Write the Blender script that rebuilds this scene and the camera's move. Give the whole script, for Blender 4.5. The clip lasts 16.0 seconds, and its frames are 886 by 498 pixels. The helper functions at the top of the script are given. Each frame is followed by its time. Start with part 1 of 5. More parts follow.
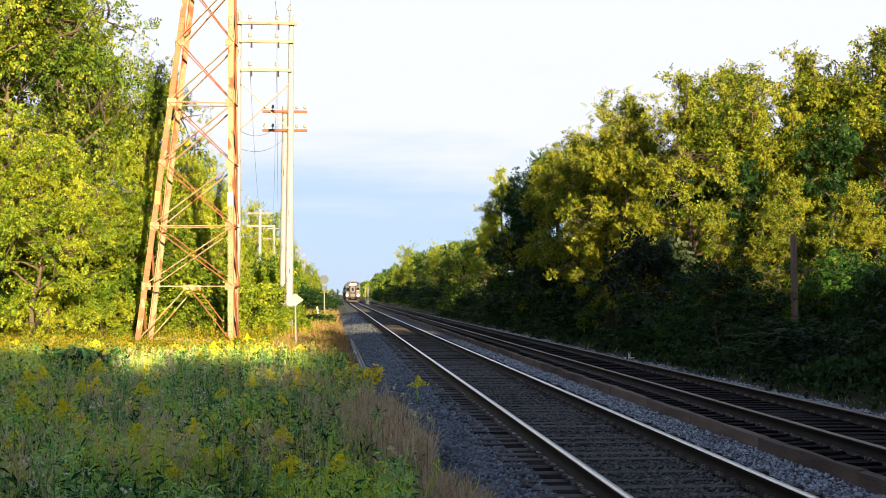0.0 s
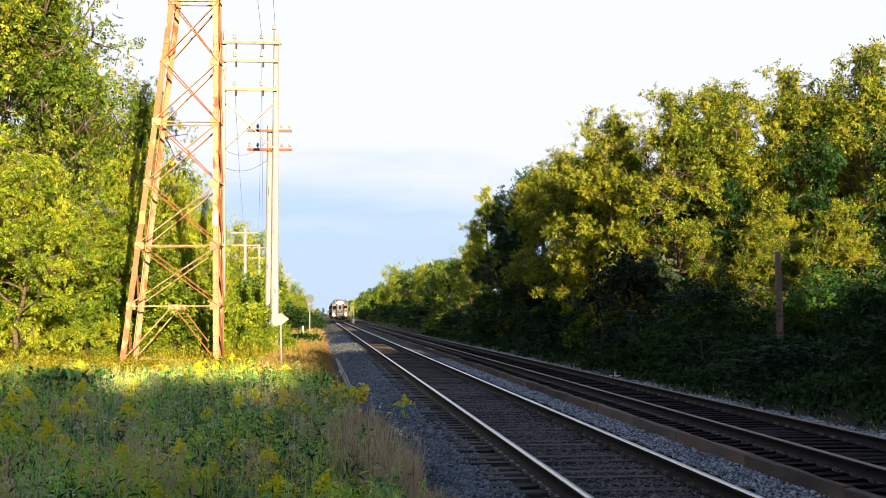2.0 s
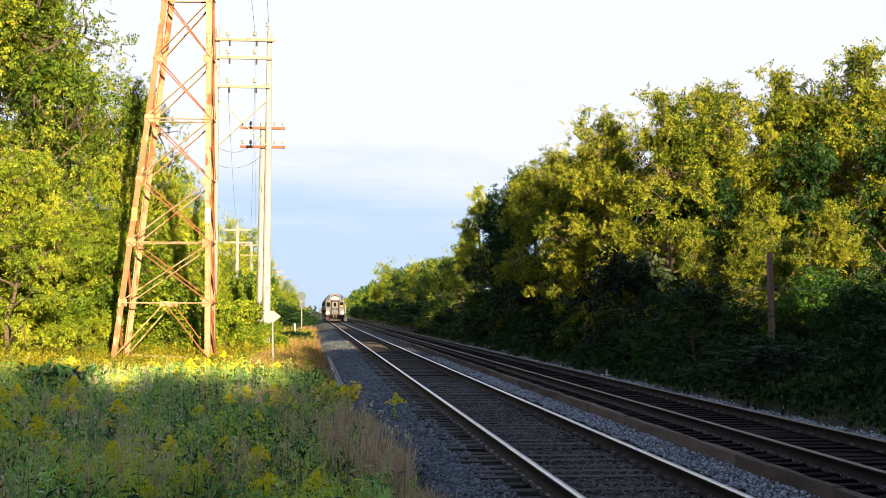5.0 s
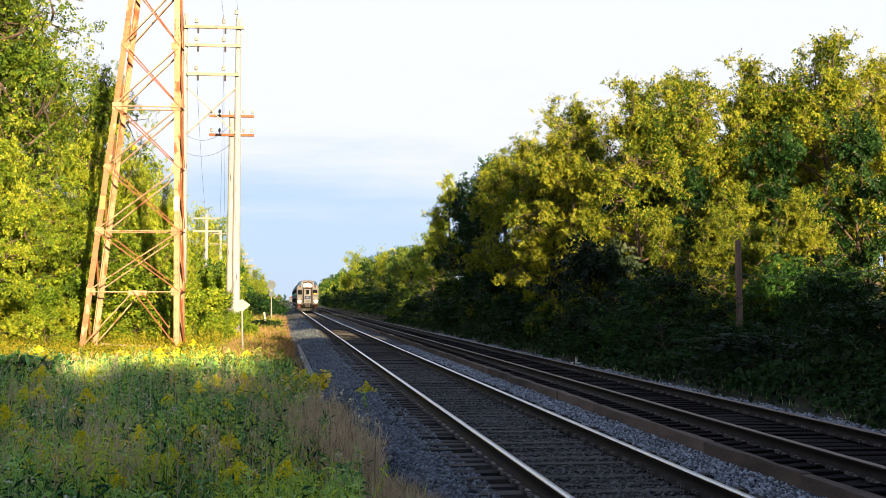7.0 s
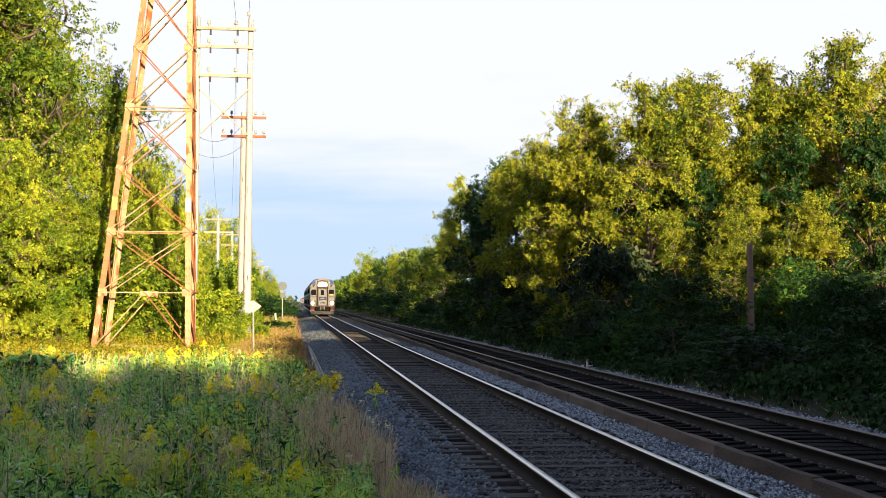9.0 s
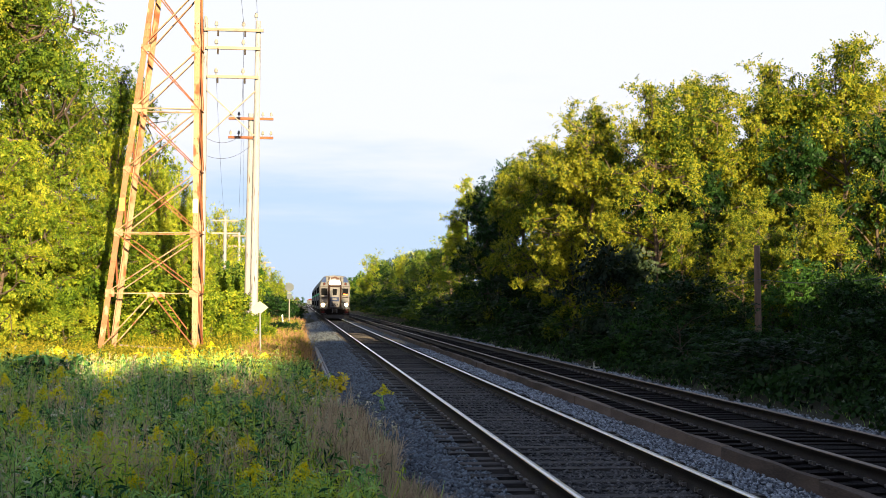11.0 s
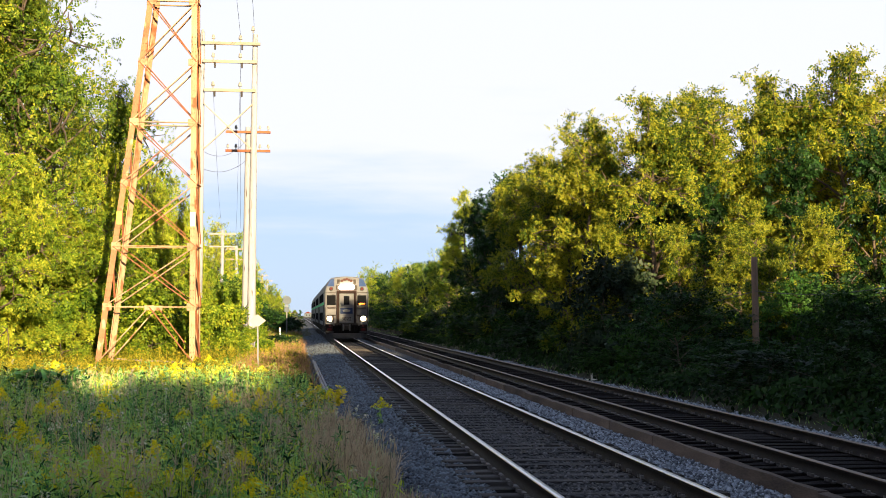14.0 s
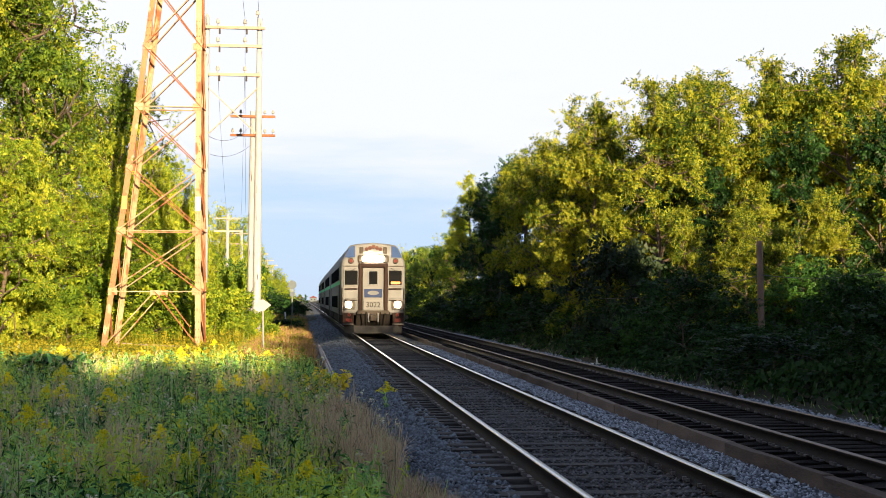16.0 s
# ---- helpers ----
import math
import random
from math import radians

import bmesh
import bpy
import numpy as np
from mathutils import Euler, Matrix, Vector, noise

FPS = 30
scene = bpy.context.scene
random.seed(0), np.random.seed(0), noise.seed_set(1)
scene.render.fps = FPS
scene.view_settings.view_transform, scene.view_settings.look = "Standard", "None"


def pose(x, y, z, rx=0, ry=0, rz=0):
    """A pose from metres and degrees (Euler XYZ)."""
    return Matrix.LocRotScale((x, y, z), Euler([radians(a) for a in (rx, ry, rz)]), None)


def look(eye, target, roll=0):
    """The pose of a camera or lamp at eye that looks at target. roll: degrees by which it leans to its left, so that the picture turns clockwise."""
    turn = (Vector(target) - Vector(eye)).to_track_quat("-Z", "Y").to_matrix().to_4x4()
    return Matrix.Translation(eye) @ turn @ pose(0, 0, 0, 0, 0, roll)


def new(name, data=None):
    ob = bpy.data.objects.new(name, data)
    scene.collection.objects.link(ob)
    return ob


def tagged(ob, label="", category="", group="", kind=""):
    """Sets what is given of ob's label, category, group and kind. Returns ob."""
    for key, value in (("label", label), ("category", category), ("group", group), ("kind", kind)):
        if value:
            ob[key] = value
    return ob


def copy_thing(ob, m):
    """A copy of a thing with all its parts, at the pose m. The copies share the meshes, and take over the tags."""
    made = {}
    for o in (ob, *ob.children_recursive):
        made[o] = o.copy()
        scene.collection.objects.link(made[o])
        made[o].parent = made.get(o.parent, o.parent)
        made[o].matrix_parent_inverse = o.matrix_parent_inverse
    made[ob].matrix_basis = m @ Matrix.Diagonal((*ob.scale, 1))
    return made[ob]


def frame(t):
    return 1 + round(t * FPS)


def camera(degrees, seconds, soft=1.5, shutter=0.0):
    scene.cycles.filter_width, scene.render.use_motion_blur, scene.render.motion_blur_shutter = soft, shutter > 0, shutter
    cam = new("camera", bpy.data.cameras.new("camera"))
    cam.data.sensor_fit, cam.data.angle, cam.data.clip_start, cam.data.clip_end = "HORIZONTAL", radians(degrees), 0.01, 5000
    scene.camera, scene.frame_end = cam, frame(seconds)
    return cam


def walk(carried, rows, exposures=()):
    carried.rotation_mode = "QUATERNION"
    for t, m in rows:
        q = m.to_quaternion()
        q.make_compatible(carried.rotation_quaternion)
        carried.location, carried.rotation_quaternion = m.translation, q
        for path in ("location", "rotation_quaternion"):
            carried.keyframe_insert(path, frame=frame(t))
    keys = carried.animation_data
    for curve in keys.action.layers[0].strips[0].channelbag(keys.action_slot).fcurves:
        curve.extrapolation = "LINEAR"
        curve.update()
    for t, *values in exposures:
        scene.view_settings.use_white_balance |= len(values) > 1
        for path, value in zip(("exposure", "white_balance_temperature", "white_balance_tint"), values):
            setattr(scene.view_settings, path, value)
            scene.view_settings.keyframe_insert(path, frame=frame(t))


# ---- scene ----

# camera: handheld on one spot beside the line, turning slightly
EYE = (0.0, 0.0, 1.835)
cam = camera(36.9, 16.0, soft=0.75)
TURNS = [(0.0, 4.547, 1.95, 0.0), (0.5, 4.725, 2.058, 0.01), (1.0, 5.133, 2.353, -0.014), (1.5, 5.146, 2.556, -0.151),
         (2.0, 5.177, 2.751, -0.249), (2.5, 5.564, 2.772, -0.16), (3.0, 5.537, 2.592, -0.026), (5.5, 5.54, 2.693, 0.107),
         (6.0, 5.904, 2.437, 0.005), (6.5, 6.264, 2.289, -0.001), (7.0, 6.803, 2.179, -0.04), (7.5, 6.634, 2.071, 0.134),
         (8.0, 6.298, 1.993, 0.174), (8.5, 6.362, 2.243, 0.259), (9.0, 6.321, 2.266, 0.209), (11.5, 5.929, 2.376, 0.264),
         (12.0, 5.941, 2.7, -0.002), (12.5, 6.237, 2.866, 0.304), (13.0, 6.296, 2.874, 0.262), (13.5, 6.324, 2.872, 0.146),
         (14.0, 6.135, 2.869, 0.122), (14.5, 6.077, 2.809, 0.1), (15.0, 6.065, 2.471, 0.234), (15.5, 5.939, 2.164, 0.116),
         (16.0, 5.917, 2.191, 0.068)]
walk(cam, [(t, pose(*EYE, 90 + up, 0, -turn) @ pose(0, 0, 0, 0, 0, lean)) for t, turn, up, lean in TURNS])

# ---- light: low evening sun from behind, a little to the right ----
SUN_EL, SUN_OFF = 11.0, 13.0
scene.view_settings.exposure = 2.2
sun = new("sun", bpy.data.lights.new("sun", "SUN"))
sun.data.energy, sun.data.angle, sun.data.color = 5.0, radians(0.6), (1.0, 0.75, 0.43)
to_sun = Vector((math.sin(radians(SUN_OFF)) * math.cos(radians(SUN_EL)), -math.cos(radians(SUN_OFF)) * math.cos(radians(SUN_EL)), math.sin(radians(SUN_EL))))
sun.matrix_world = look(to_sun * 100, (0, 0, 0))

world = bpy.data.worlds.new("sky")
scene.world = world
world.use_nodes = True


def build_sky():
    nt = world.node_tree
    nt.nodes.clear()
    N, L = nt.nodes.new, nt.links.new
    out, bg = N("ShaderNodeOutputWorld"), N("ShaderNodeBackground")
    sky = N("ShaderNodeTexSky")
    sky.sky_type, sky.sun_disc = "NISHITA", False
    sky.sun_elevation, sky.sun_rotation = radians(SUN_EL), radians(180 - SUN_OFF)
    sky.air_density, sky.dust_density = 1.0, 0.2
    dim = N("ShaderNodeMixRGB"); dim.blend_type = "MULTIPLY"; dim.inputs[0].default_value = 1.0
    dim.inputs[2].default_value = (0.0235, 0.0355, 0.060, 1)
    L(sky.outputs[0], dim.inputs[1])
    # thin evening cloud: a veil that thickens upward from the horizon, with long streaks
    co = N("ShaderNodeTexCoord")
    sep = N("ShaderNodeSeparateXYZ"); L(co.outputs["Generated"], sep.inputs[0])
    mp = N("ShaderNodeMapping"); mp.inputs["Scale"].default_value = (2.4, 2.4, 17.0); mp.inputs["Location"].default_value = (0.35, 0.1, 0.4)
    L(co.outputs["Generated"], mp.inputs[0])
    n1 = N("ShaderNodeTexNoise"); n1.inputs["Scale"].default_value = 1.7; n1.inputs["Detail"].default_value = 7; n1.inputs["Roughness"].default_value = 0.55
    L(mp.outputs[0], n1.inputs[0])
    rise = N("ShaderNodeMapRange"); rise.interpolation_type = "SMOOTHSTEP"
    rise.inputs[1].default_value, rise.inputs[2].default_value, rise.inputs[3].default_value, rise.inputs[4].default_value = 0.03, 0.15, -0.22, 0.55
    L(sep.outputs[2], rise.inputs[0])
    add = N("ShaderNodeMath"); add.operation = "ADD"
    L(rise.outputs[0], add.inputs[0]); L(n1.outputs[0], add.inputs[1])
    veil = N("ShaderNodeMapRange"); veil.interpolation_type = "SMOOTHSTEP"
    veil.inputs[1].default_value, veil.inputs[2].default_value, veil.inputs[3].default_value, veil.inputs[4].default_value = 0.46, 0.98, 0.0, 1.0
    L(add.outputs[0], veil.inputs[0])
    high = N("ShaderNodeMapRange"); high.interpolation_type = "SMOOTHSTEP"
    high.inputs[1].default_value, high.inputs[2].default_value, high.inputs[3].default_value, high.inputs[4].default_value = 0.25, 0.6, 1.0, 0.30
    L(sep.outputs[2], high.inputs[0])
    thin = N("ShaderNodeMath"); thin.operation = "MULTIPLY"
    L(veil.outputs[0], thin.inputs[0]); L(high.outputs[0], thin.inputs[1])
    mix = N("ShaderNodeMixRGB")
    mix.inputs[2].default_value = (0.211, 0.217, 0.238, 1)
    low = N("ShaderNodeMapRange"); low.interpolation_type = "SMOOTHSTEP"
    low.inputs[1].default_value, low.inputs[2].default_value, low.inputs[3].default_value, low.inputs[4].default_value = 0.1, 0.4, 0.9, 0.0
    L(sep.outputs[2], low.inputs[0])
    haze = N("ShaderNodeMixRGB"); haze.inputs[2].default_value = (0.128, 0.158, 0.212, 1)
    L(low.outputs[0], haze.inputs[0]); L(dim.outputs[0], haze.inputs[1])
    L(thin.outputs[0], mix.inputs[0]); L(haze.outputs[0], mix.inputs[1])
    L(mix.outputs[0], bg.inputs[0]); L(bg.outputs[0], out.inputs[0])
    bg.inputs[1].default_value = 1.0


build_sky()

# ---- materials ----


def nodes_of(name):
    m = bpy.data.materials.new(name)
    m.use_nodes = True
    nt = m.node_tree
    return m, nt, nt.nodes["Principled BSDF"], nt.nodes.new, nt.links.new


def surface(name, dark, light, rough=0.8, metal=0.0, scale=4.0, fine=60.0, bump=0.3, spread=0.25, per_object=0.0, depth=0.01, stretch=(1, 1, 1), spot=None, gloss=0.3):
    """Two scales of noise between two colours, with relief; spot adds patches of a third colour."""
    m, nt, b, N, L = nodes_of(name)
    co = N("ShaderNodeTexCoord")
    mp = N("ShaderNodeMapping"); mp.inputs["Scale"].default_value = stretch
    L(co.outputs["Object"], mp.inputs[0])
    n1 = N("ShaderNodeTexNoise"); n1.inputs["Scale"].default_value = scale; n1.inputs["Detail"].default_value = 5
    n2 = N("ShaderNodeTexNoise"); n2.inputs["Scale"].default_value = fine; n2.inputs["Detail"].default_value = 4
    L(mp.outputs[0], n1.inputs[0]); L(mp.outputs[0], n2.inputs[0])
    a = N("ShaderNodeMath"); a.operation = "MULTIPLY_ADD"; a.inputs[1].default_value = 0.55
    L(n1.outputs[0], a.inputs[0])
    c = N("ShaderNodeMath"); c.operation = "MULTIPLY"; c.inputs[1].default_value = 0.45
    L(n2.outputs[0], c.inputs[0]); L(c.outputs[0], a.inputs[2])
    fac = a.outputs[0]
    if per_object:
        oi = N("ShaderNodeObjectInfo")
        p = N("ShaderNodeMath"); p.operation = "MULTIPLY_ADD"; p.inputs[1].default_value = per_object
        s = N("ShaderNodeMath"); s.operation = "SUBTRACT"; s.inputs[1].default_value = per_object / 2
        L(oi.outputs["Random"], p.inputs[0]); L(fac, p.inputs[2]); L(p.outputs[0], s.inputs[0])
        fac = s.outputs[0]
    r = N("ShaderNodeValToRGB")
    r.color_ramp.elements[0].position, r.color_ramp.elements[1].position = 0.5 - spread, 0.5 + spread
    r.color_ramp.elements[0].color, r.color_ramp.elements[1].color = (*dark, 1), (*light, 1)
    L(fac, r.inputs[0])
    col = r.outputs[0]
    if spot:
        n3 = N("ShaderNodeTexNoise"); n3.inputs["Scale"].default_value = scale * 2.3; n3.inputs["Detail"].default_value = 6
        L(mp.outputs[0], n3.inputs[0])
        st = N("ShaderNodeMapRange"); st.inputs[1].default_value, st.inputs[2].default_value = spot[1], spot[1] + 0.1
        L(n3.outputs[0], st.inputs[0])
        mx = N("ShaderNodeMixRGB"); mx.inputs[2].default_value = (*spot[0], 1)
        L(st.outputs[0], mx.inputs[0]); L(col, mx.inputs[1])
        col = mx.outputs[0]
    L(col, b.inputs["Base Color"])
    b.inputs["Roughness"].default_value, b.inputs["Metallic"].default_value = rough, metal
    b.inputs["Specular IOR Level"].default_value = gloss
    if bump:
        bp = N("ShaderNodeBump"); bp.inputs["Strength"].default_value, bp.inputs["Distance"].default_value = bump, depth
        L(n2.outputs[0], bp.inputs["Height"]); L(bp.outputs[0], b.inputs["Normal"])
    return m


def leafy(name, dark, mid, light, through_=0.4, rough=0.5, vary=0.5):
    """Foliage: a colour of its own for every leaf, and light that shines through."""
    m, nt, b, N, L = nodes_of(name)
    g = N("ShaderNodeNewGeometry")
    oi = N("ShaderNodeObjectInfo")
    co = N("ShaderNodeTexCoord")
    n1 = N("ShaderNodeTexNoise"); n1.inputs["Scale"].default_value = 0.55; n1.inputs["Detail"].default_value = 3
    L(co.outputs["Object"], n1.inputs[0])
    a = N("ShaderNodeMath"); a.operation = "MULTIPLY_ADD"; a.inputs[1].default_value = vary
    L(g.outputs["Random Per Island"], a.inputs[0]); L(n1.outputs[0], a.inputs[2])
    o = N("ShaderNodeMath"); o.operation = "MULTIPLY_ADD"; o.inputs[1].default_value = 0.25
    L(oi.outputs["Random"], o.inputs[0]); L(a.outputs[0], o.inputs[2])
    r = N("ShaderNodeValToRGB")
    r.color_ramp.elements[0].position, r.color_ramp.elements[1].position = 0.45, 1.2
    e = r.color_ramp.elements.new(0.8)
    r.color_ramp.elements[0].color, e.color, r.color_ramp.elements[2].color = (*dark, 1), (*mid, 1), (*light, 1)
    L(o.outputs[0], r.inputs[0])
    L(r.outputs[0], b.inputs["Base Color"])
    b.inputs["Roughness"].default_value = rough
    b.inputs["Specular IOR Level"].default_value = 0.1
    t = N("ShaderNodeBsdfTranslucent")
    y = N("ShaderNodeMixRGB"); y.blend_type = "MULTIPLY"; y.inputs[0].default_value = 1.0; y.inputs[2].default_value = (1.5, 1.35, 0.5, 1)
    L(r.outputs[0], y.inputs[1]); L(y.outputs[0], t.inputs[0])
    mix = N("ShaderNodeMixShader"); mix.inputs[0].default_value = through_
    L(b.outputs[0], mix.inputs[1]); L(t.outputs[0], mix.inputs[2])
    L(mix.outputs[0], nt.nodes["Material Output"].inputs[0])
    return m


def glowing(name, color, strength):
    m, nt, b, N, L = nodes_of(name)
    b.inputs["Base Color"].default_value = (*color, 1)
    b.inputs["Emission Color"].default_value = (*color, 1)
    b.inputs["Emission Strength"].default_value = strength
    b.inputs["Roughness"].default_value = 0.2
    return m


LEAF_A = leafy("leaf_yellow_green", (0.02, 0.055, 0.006), (0.135, 0.205, 0.016), (0.29, 0.315, 0.026), vary=0.4)
LEAF_B = leafy("leaf_mid_green", (0.015, 0.045, 0.008), (0.11, 0.17, 0.016), (0.27, 0.285, 0.026), vary=0.4)
LEAF_R = leafy("leaf_olive_green", (0.01, 0.03, 0.004), (0.052, 0.096, 0.010), (0.23, 0.24, 0.02), vary=0.6)
# darker copy of the tree greens, with shade put into the colour
LEAF_E = leafy("leaf_half_shade_tint", (0.007, 0.024, 0.005), (0.03, 0.07, 0.011), (0.12, 0.17, 0.024), 0.3)
# LEAF_C, LEAF_F: near-black greens, deep shade put into the leaf colour
LEAF_C = leafy("leaf_deep_shade_tint", (0.002, 0.009, 0.002), (0.005, 0.020, 0.004), (0.018, 0.05, 0.010), 0.2)
LEAF_F = leafy("leaf_bank_shade_tint", (0.003, 0.014, 0.003), (0.008, 0.032, 0.005), (0.035, 0.09, 0.014), 0.25)
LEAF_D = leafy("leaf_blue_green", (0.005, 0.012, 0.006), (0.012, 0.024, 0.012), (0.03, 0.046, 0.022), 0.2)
WEED_G = leafy("weed_green", (0.002, 0.012, 0.004), (0.07, 0.185, 0.042), (0.35, 0.56, 0.16), 0.2, 0.5, 0.9)
WEED_DEEP = leafy("weed_deep_green", (0.002, 0.010, 0.004), (0.018, 0.07, 0.022), (0.13, 0.31, 0.09), 0.15, 0.45, 0.7)
WEED_Y = leafy("weed_yellow_green", (0.02, 0.045, 0.005), (0.17, 0.27, 0.03), (0.5, 0.6, 0.085), 0.25, 0.5, 0.8)
WEED_SUN = leafy("weed_late_summer", (0.03, 0.05, 0.005), (0.115, 0.13, 0.011), (0.29, 0.25, 0.022), 0.35, 0.6, 0.7)
WEED_L = leafy("weed_pale", (0.04, 0.055, 0.035), (0.17, 0.21, 0.13), (0.48, 0.52, 0.36), 0.2, 0.6, 0.8)
DRY = leafy("dry_grass", (0.045, 0.033, 0.024), (0.21, 0.155, 0.105), (0.54, 0.42, 0.29), 0.15, 0.7, 0.8)
RUSSET = leafy("russet_grass", (0.06, 0.032, 0.014), (0.15, 0.088, 0.042), (0.30, 0.19, 0.10), 0.3, 0.7, 0.7)
YELLOW = leafy("goldenrod_yellow", (0.4, 0.38, 0.01), (0.66, 0.62, 0.018), (0.85, 0.75, 0.03), 0.3, 0.6)
SEED = leafy("seed_head_white", (0.35, 0.33, 0.27), (0.5, 0.48, 0.42), (0.65, 0.62, 0.55), 0.3, 0.8)
BARK = surface("bark", (0.035, 0.025, 0.018), (0.12, 0.09, 0.065), 0.9, 0, 3, 40, 0.8, 0.22, 0.2, 0.03, (4, 4, 0.6))
SOIL = surface("weedy_soil", (0.012, 0.013, 0.006), (0.045, 0.045, 0.018), 0.95, 0, 0.5, 14, 0.8, 0.25, depth=0.08)
BALLAST = surface("ballast_grey", (0.005, 0.007, 0.010), (0.068, 0.084, 0.095), 0.85, 0, 8, 30, 1.0, 0.13, depth=0.05)
BALLAST_BROWN = surface("ballast_brown", (0.005, 0.0048, 0.005), (0.04, 0.038, 0.038), 0.9, 0, 6, 30, 1.0, 0.14, depth=0.05)
TIE = surface("creosoted_tie", (0.004, 0.0038, 0.0034), (0.06, 0.053, 0.046), 0.85, 0, 3, 26, 0.8, 0.3, 0.5, 0.01, (0.35, 6, 4))
TIE_DARK = surface("dark_tie", (0.0025, 0.002, 0.002), (0.013, 0.010, 0.009), 0.9, 0, 3, 26, 0.8, 0.25, 0.25, 0.01, (0.35, 6, 4), gloss=0.1)
BED_DARK = surface("dark_bed", (0.003, 0.003, 0.003), (0.018, 0.015, 0.013), 0.9, 0, 6, 30, 1.0, 0.16, depth=0.05, gloss=0.15)
RAIL_SIDE = surface("rail_rust", (0.004, 0.0035, 0.003), (0.016, 0.012, 0.010), 0.75, 0.0, 3, 60, 0.4, 0.22, gloss=0.12)
RAIL_TOP = surface("rail_polished", (0.38, 0.41, 0.46), (0.55, 0.59, 0.65), 0.3, 1.0, 2, 40, 0.05, 0.3, stretch=(1, 0.1, 1))
RAIL_DULL = surface("rail_dull_top", (0.10, 0.075, 0.058), (0.22, 0.175, 0.145), 0.5, 0.8, 2, 40, 0.1, 0.3, stretch=(1, 0.1, 1))
PLATE = surface("tie_plate_steel", (0.07, 0.062, 0.055), (0.18, 0.165, 0.15), 0.6, 0.3, 8, 60, 0.3, 0.25, 0.2)
KERB = surface("weathered_timber_edge", (0.025, 0.017, 0.012), (0.15, 0.105, 0.075), 0.85, 0, 2, 24, 0.6, 0.25, 0.25, 0.01, (3, 0.5, 4))
RUST_PAINT = surface("rusty_tower_paint", (0.15, 0.07, 0.033), (0.33, 0.235, 0.145), 0.75, 0.0, 1.3, 22, 0.35, 0.2, 0.12, 0.004, (1, 1, 0.5), ((0.17, 0.052, 0.018), 0.56))
RUST = surface("rusty_steel", (0.10, 0.03, 0.013), (0.22, 0.085, 0.04), 0.75, 0.2, 2, 30, 0.4, 0.25, 0.15, 0.004)
POLE = surface("grey_pole_wood", (0.12, 0.122, 0.135), (0.29, 0.295, 0.325), 0.85, 0, 1.4, 30, 0.6, 0.24, 0.1, 0.01, (5, 5, 0.5), ((0.05, 0.042, 0.038), 0.6))
ARM = surface("cross_arm_wood", (0.15, 0.115, 0.09), (0.31, 0.26, 0.215), 0.85, 0, 2, 30, 0.5, 0.25, 0.15, 0.01, (0.6, 4, 4))
GLASS_INS = surface("insulator_porcelain", (0.13, 0.125, 0.12), (0.28, 0.27, 0.26), 0.2, 0, 6, 40, 0.0, 0.3)
RUST_WORN = surface("worn_rusty_paint", (0.12, 0.038, 0.015), (0.29, 0.15, 0.075), 0.75, 0.0, 1.6, 24, 0.35, 0.26, 0, 0.004, (1, 1, 0.6), ((0.33, 0.24, 0.15), 0.6))
WIRE = surface("wire", (0.05, 0.05, 0.055), (0.12, 0.12, 0.13), 0.6, 0.5, 3, 40, 0, 0.3)
GALV = surface("galvanised_steel", (0.1, 0.1, 0.098), (0.19, 0.19, 0.185), 0.6, 0.2, 5, 60, 0.15, 0.25)
SIGN_BACK = surface("sign_sheet", (0.15, 0.15, 0.15), (0.235, 0.235, 0.235), 0.6, 0.0, 3, 40, 0.05, 0.3)
TAG_YELLOW = surface("yellow_tag", (0.55, 0.45, 0.03), (0.7, 0.6, 0.06), 0.5, 0, 6, 40, 0.05, 0.3)
TAG_WHITE = surface("white_tag", (0.6, 0.58, 0.52), (0.78, 0.76, 0.7), 0.5, 0, 6, 40, 0.05, 0.3)
STEEL = surface("stainless_steel", (0.055, 0.057, 0.061), (0.105, 0.108, 0.115), 0.6, 0.1, 1.5, 40, 0.06, 0.3, gloss=0.25)
STEEL_DK = surface("grimy_steel", (0.014, 0.012, 0.011), (0.045, 0.038, 0.033), 0.75, 0.0, 3, 40, 0.2, 0.3, gloss=0.12)
BROWN = surface("brown_door_frame", (0.009, 0.0055, 0.005), (0.024, 0.014, 0.011), 0.75, 0.0, 3, 40, 0.1, 0.3, gloss=0.1)
BLACK = surface("black_underframe", (0.002, 0.002, 0.002), (0.012, 0.010, 0.009), 0.85, 0.0, 4, 40, 0.2, 0.3, gloss=0.06)
BLUE = surface("blue_sign", (0.007, 0.013, 0.045), (0.014, 0.026, 0.07), 0.6, 0, 3, 40, 0.0, 0.3, gloss=0.1)
RED = surface("red_lamp", (0.05, 0.006, 0.005), (0.085, 0.01, 0.008), 0.5, 0, 3, 40, 0.0, 0.3, gloss=0.1)
WHITE = surface("pale_mark", (0.06, 0.065, 0.075), (0.09, 0.095, 0.105), 0.6, 0, 3, 40, 0.0, 0.3, gloss=0.1)
# stands in for a green glow along the side; it emits nothing
GREEN = surface("green_glow_strip", (0.015, 0.36, 0.14), (0.04, 0.5, 0.22), 0.5, 0, 1, 40, 0.0, 0.3, gloss=0.1)
PANE = surface("dark_tinted_pane", (0.003, 0.0035, 0.004), (0.008, 0.0085, 0.01), 0.08, 0, 1, 20, 0.0, 0.3, gloss=0.02)
PANE_SIDE = surface("dark_dusty_pane", (0.006, 0.0065, 0.007), (0.014, 0.0145, 0.016), 0.7, 0, 1, 20, 0.0, 0.3, gloss=0.0)
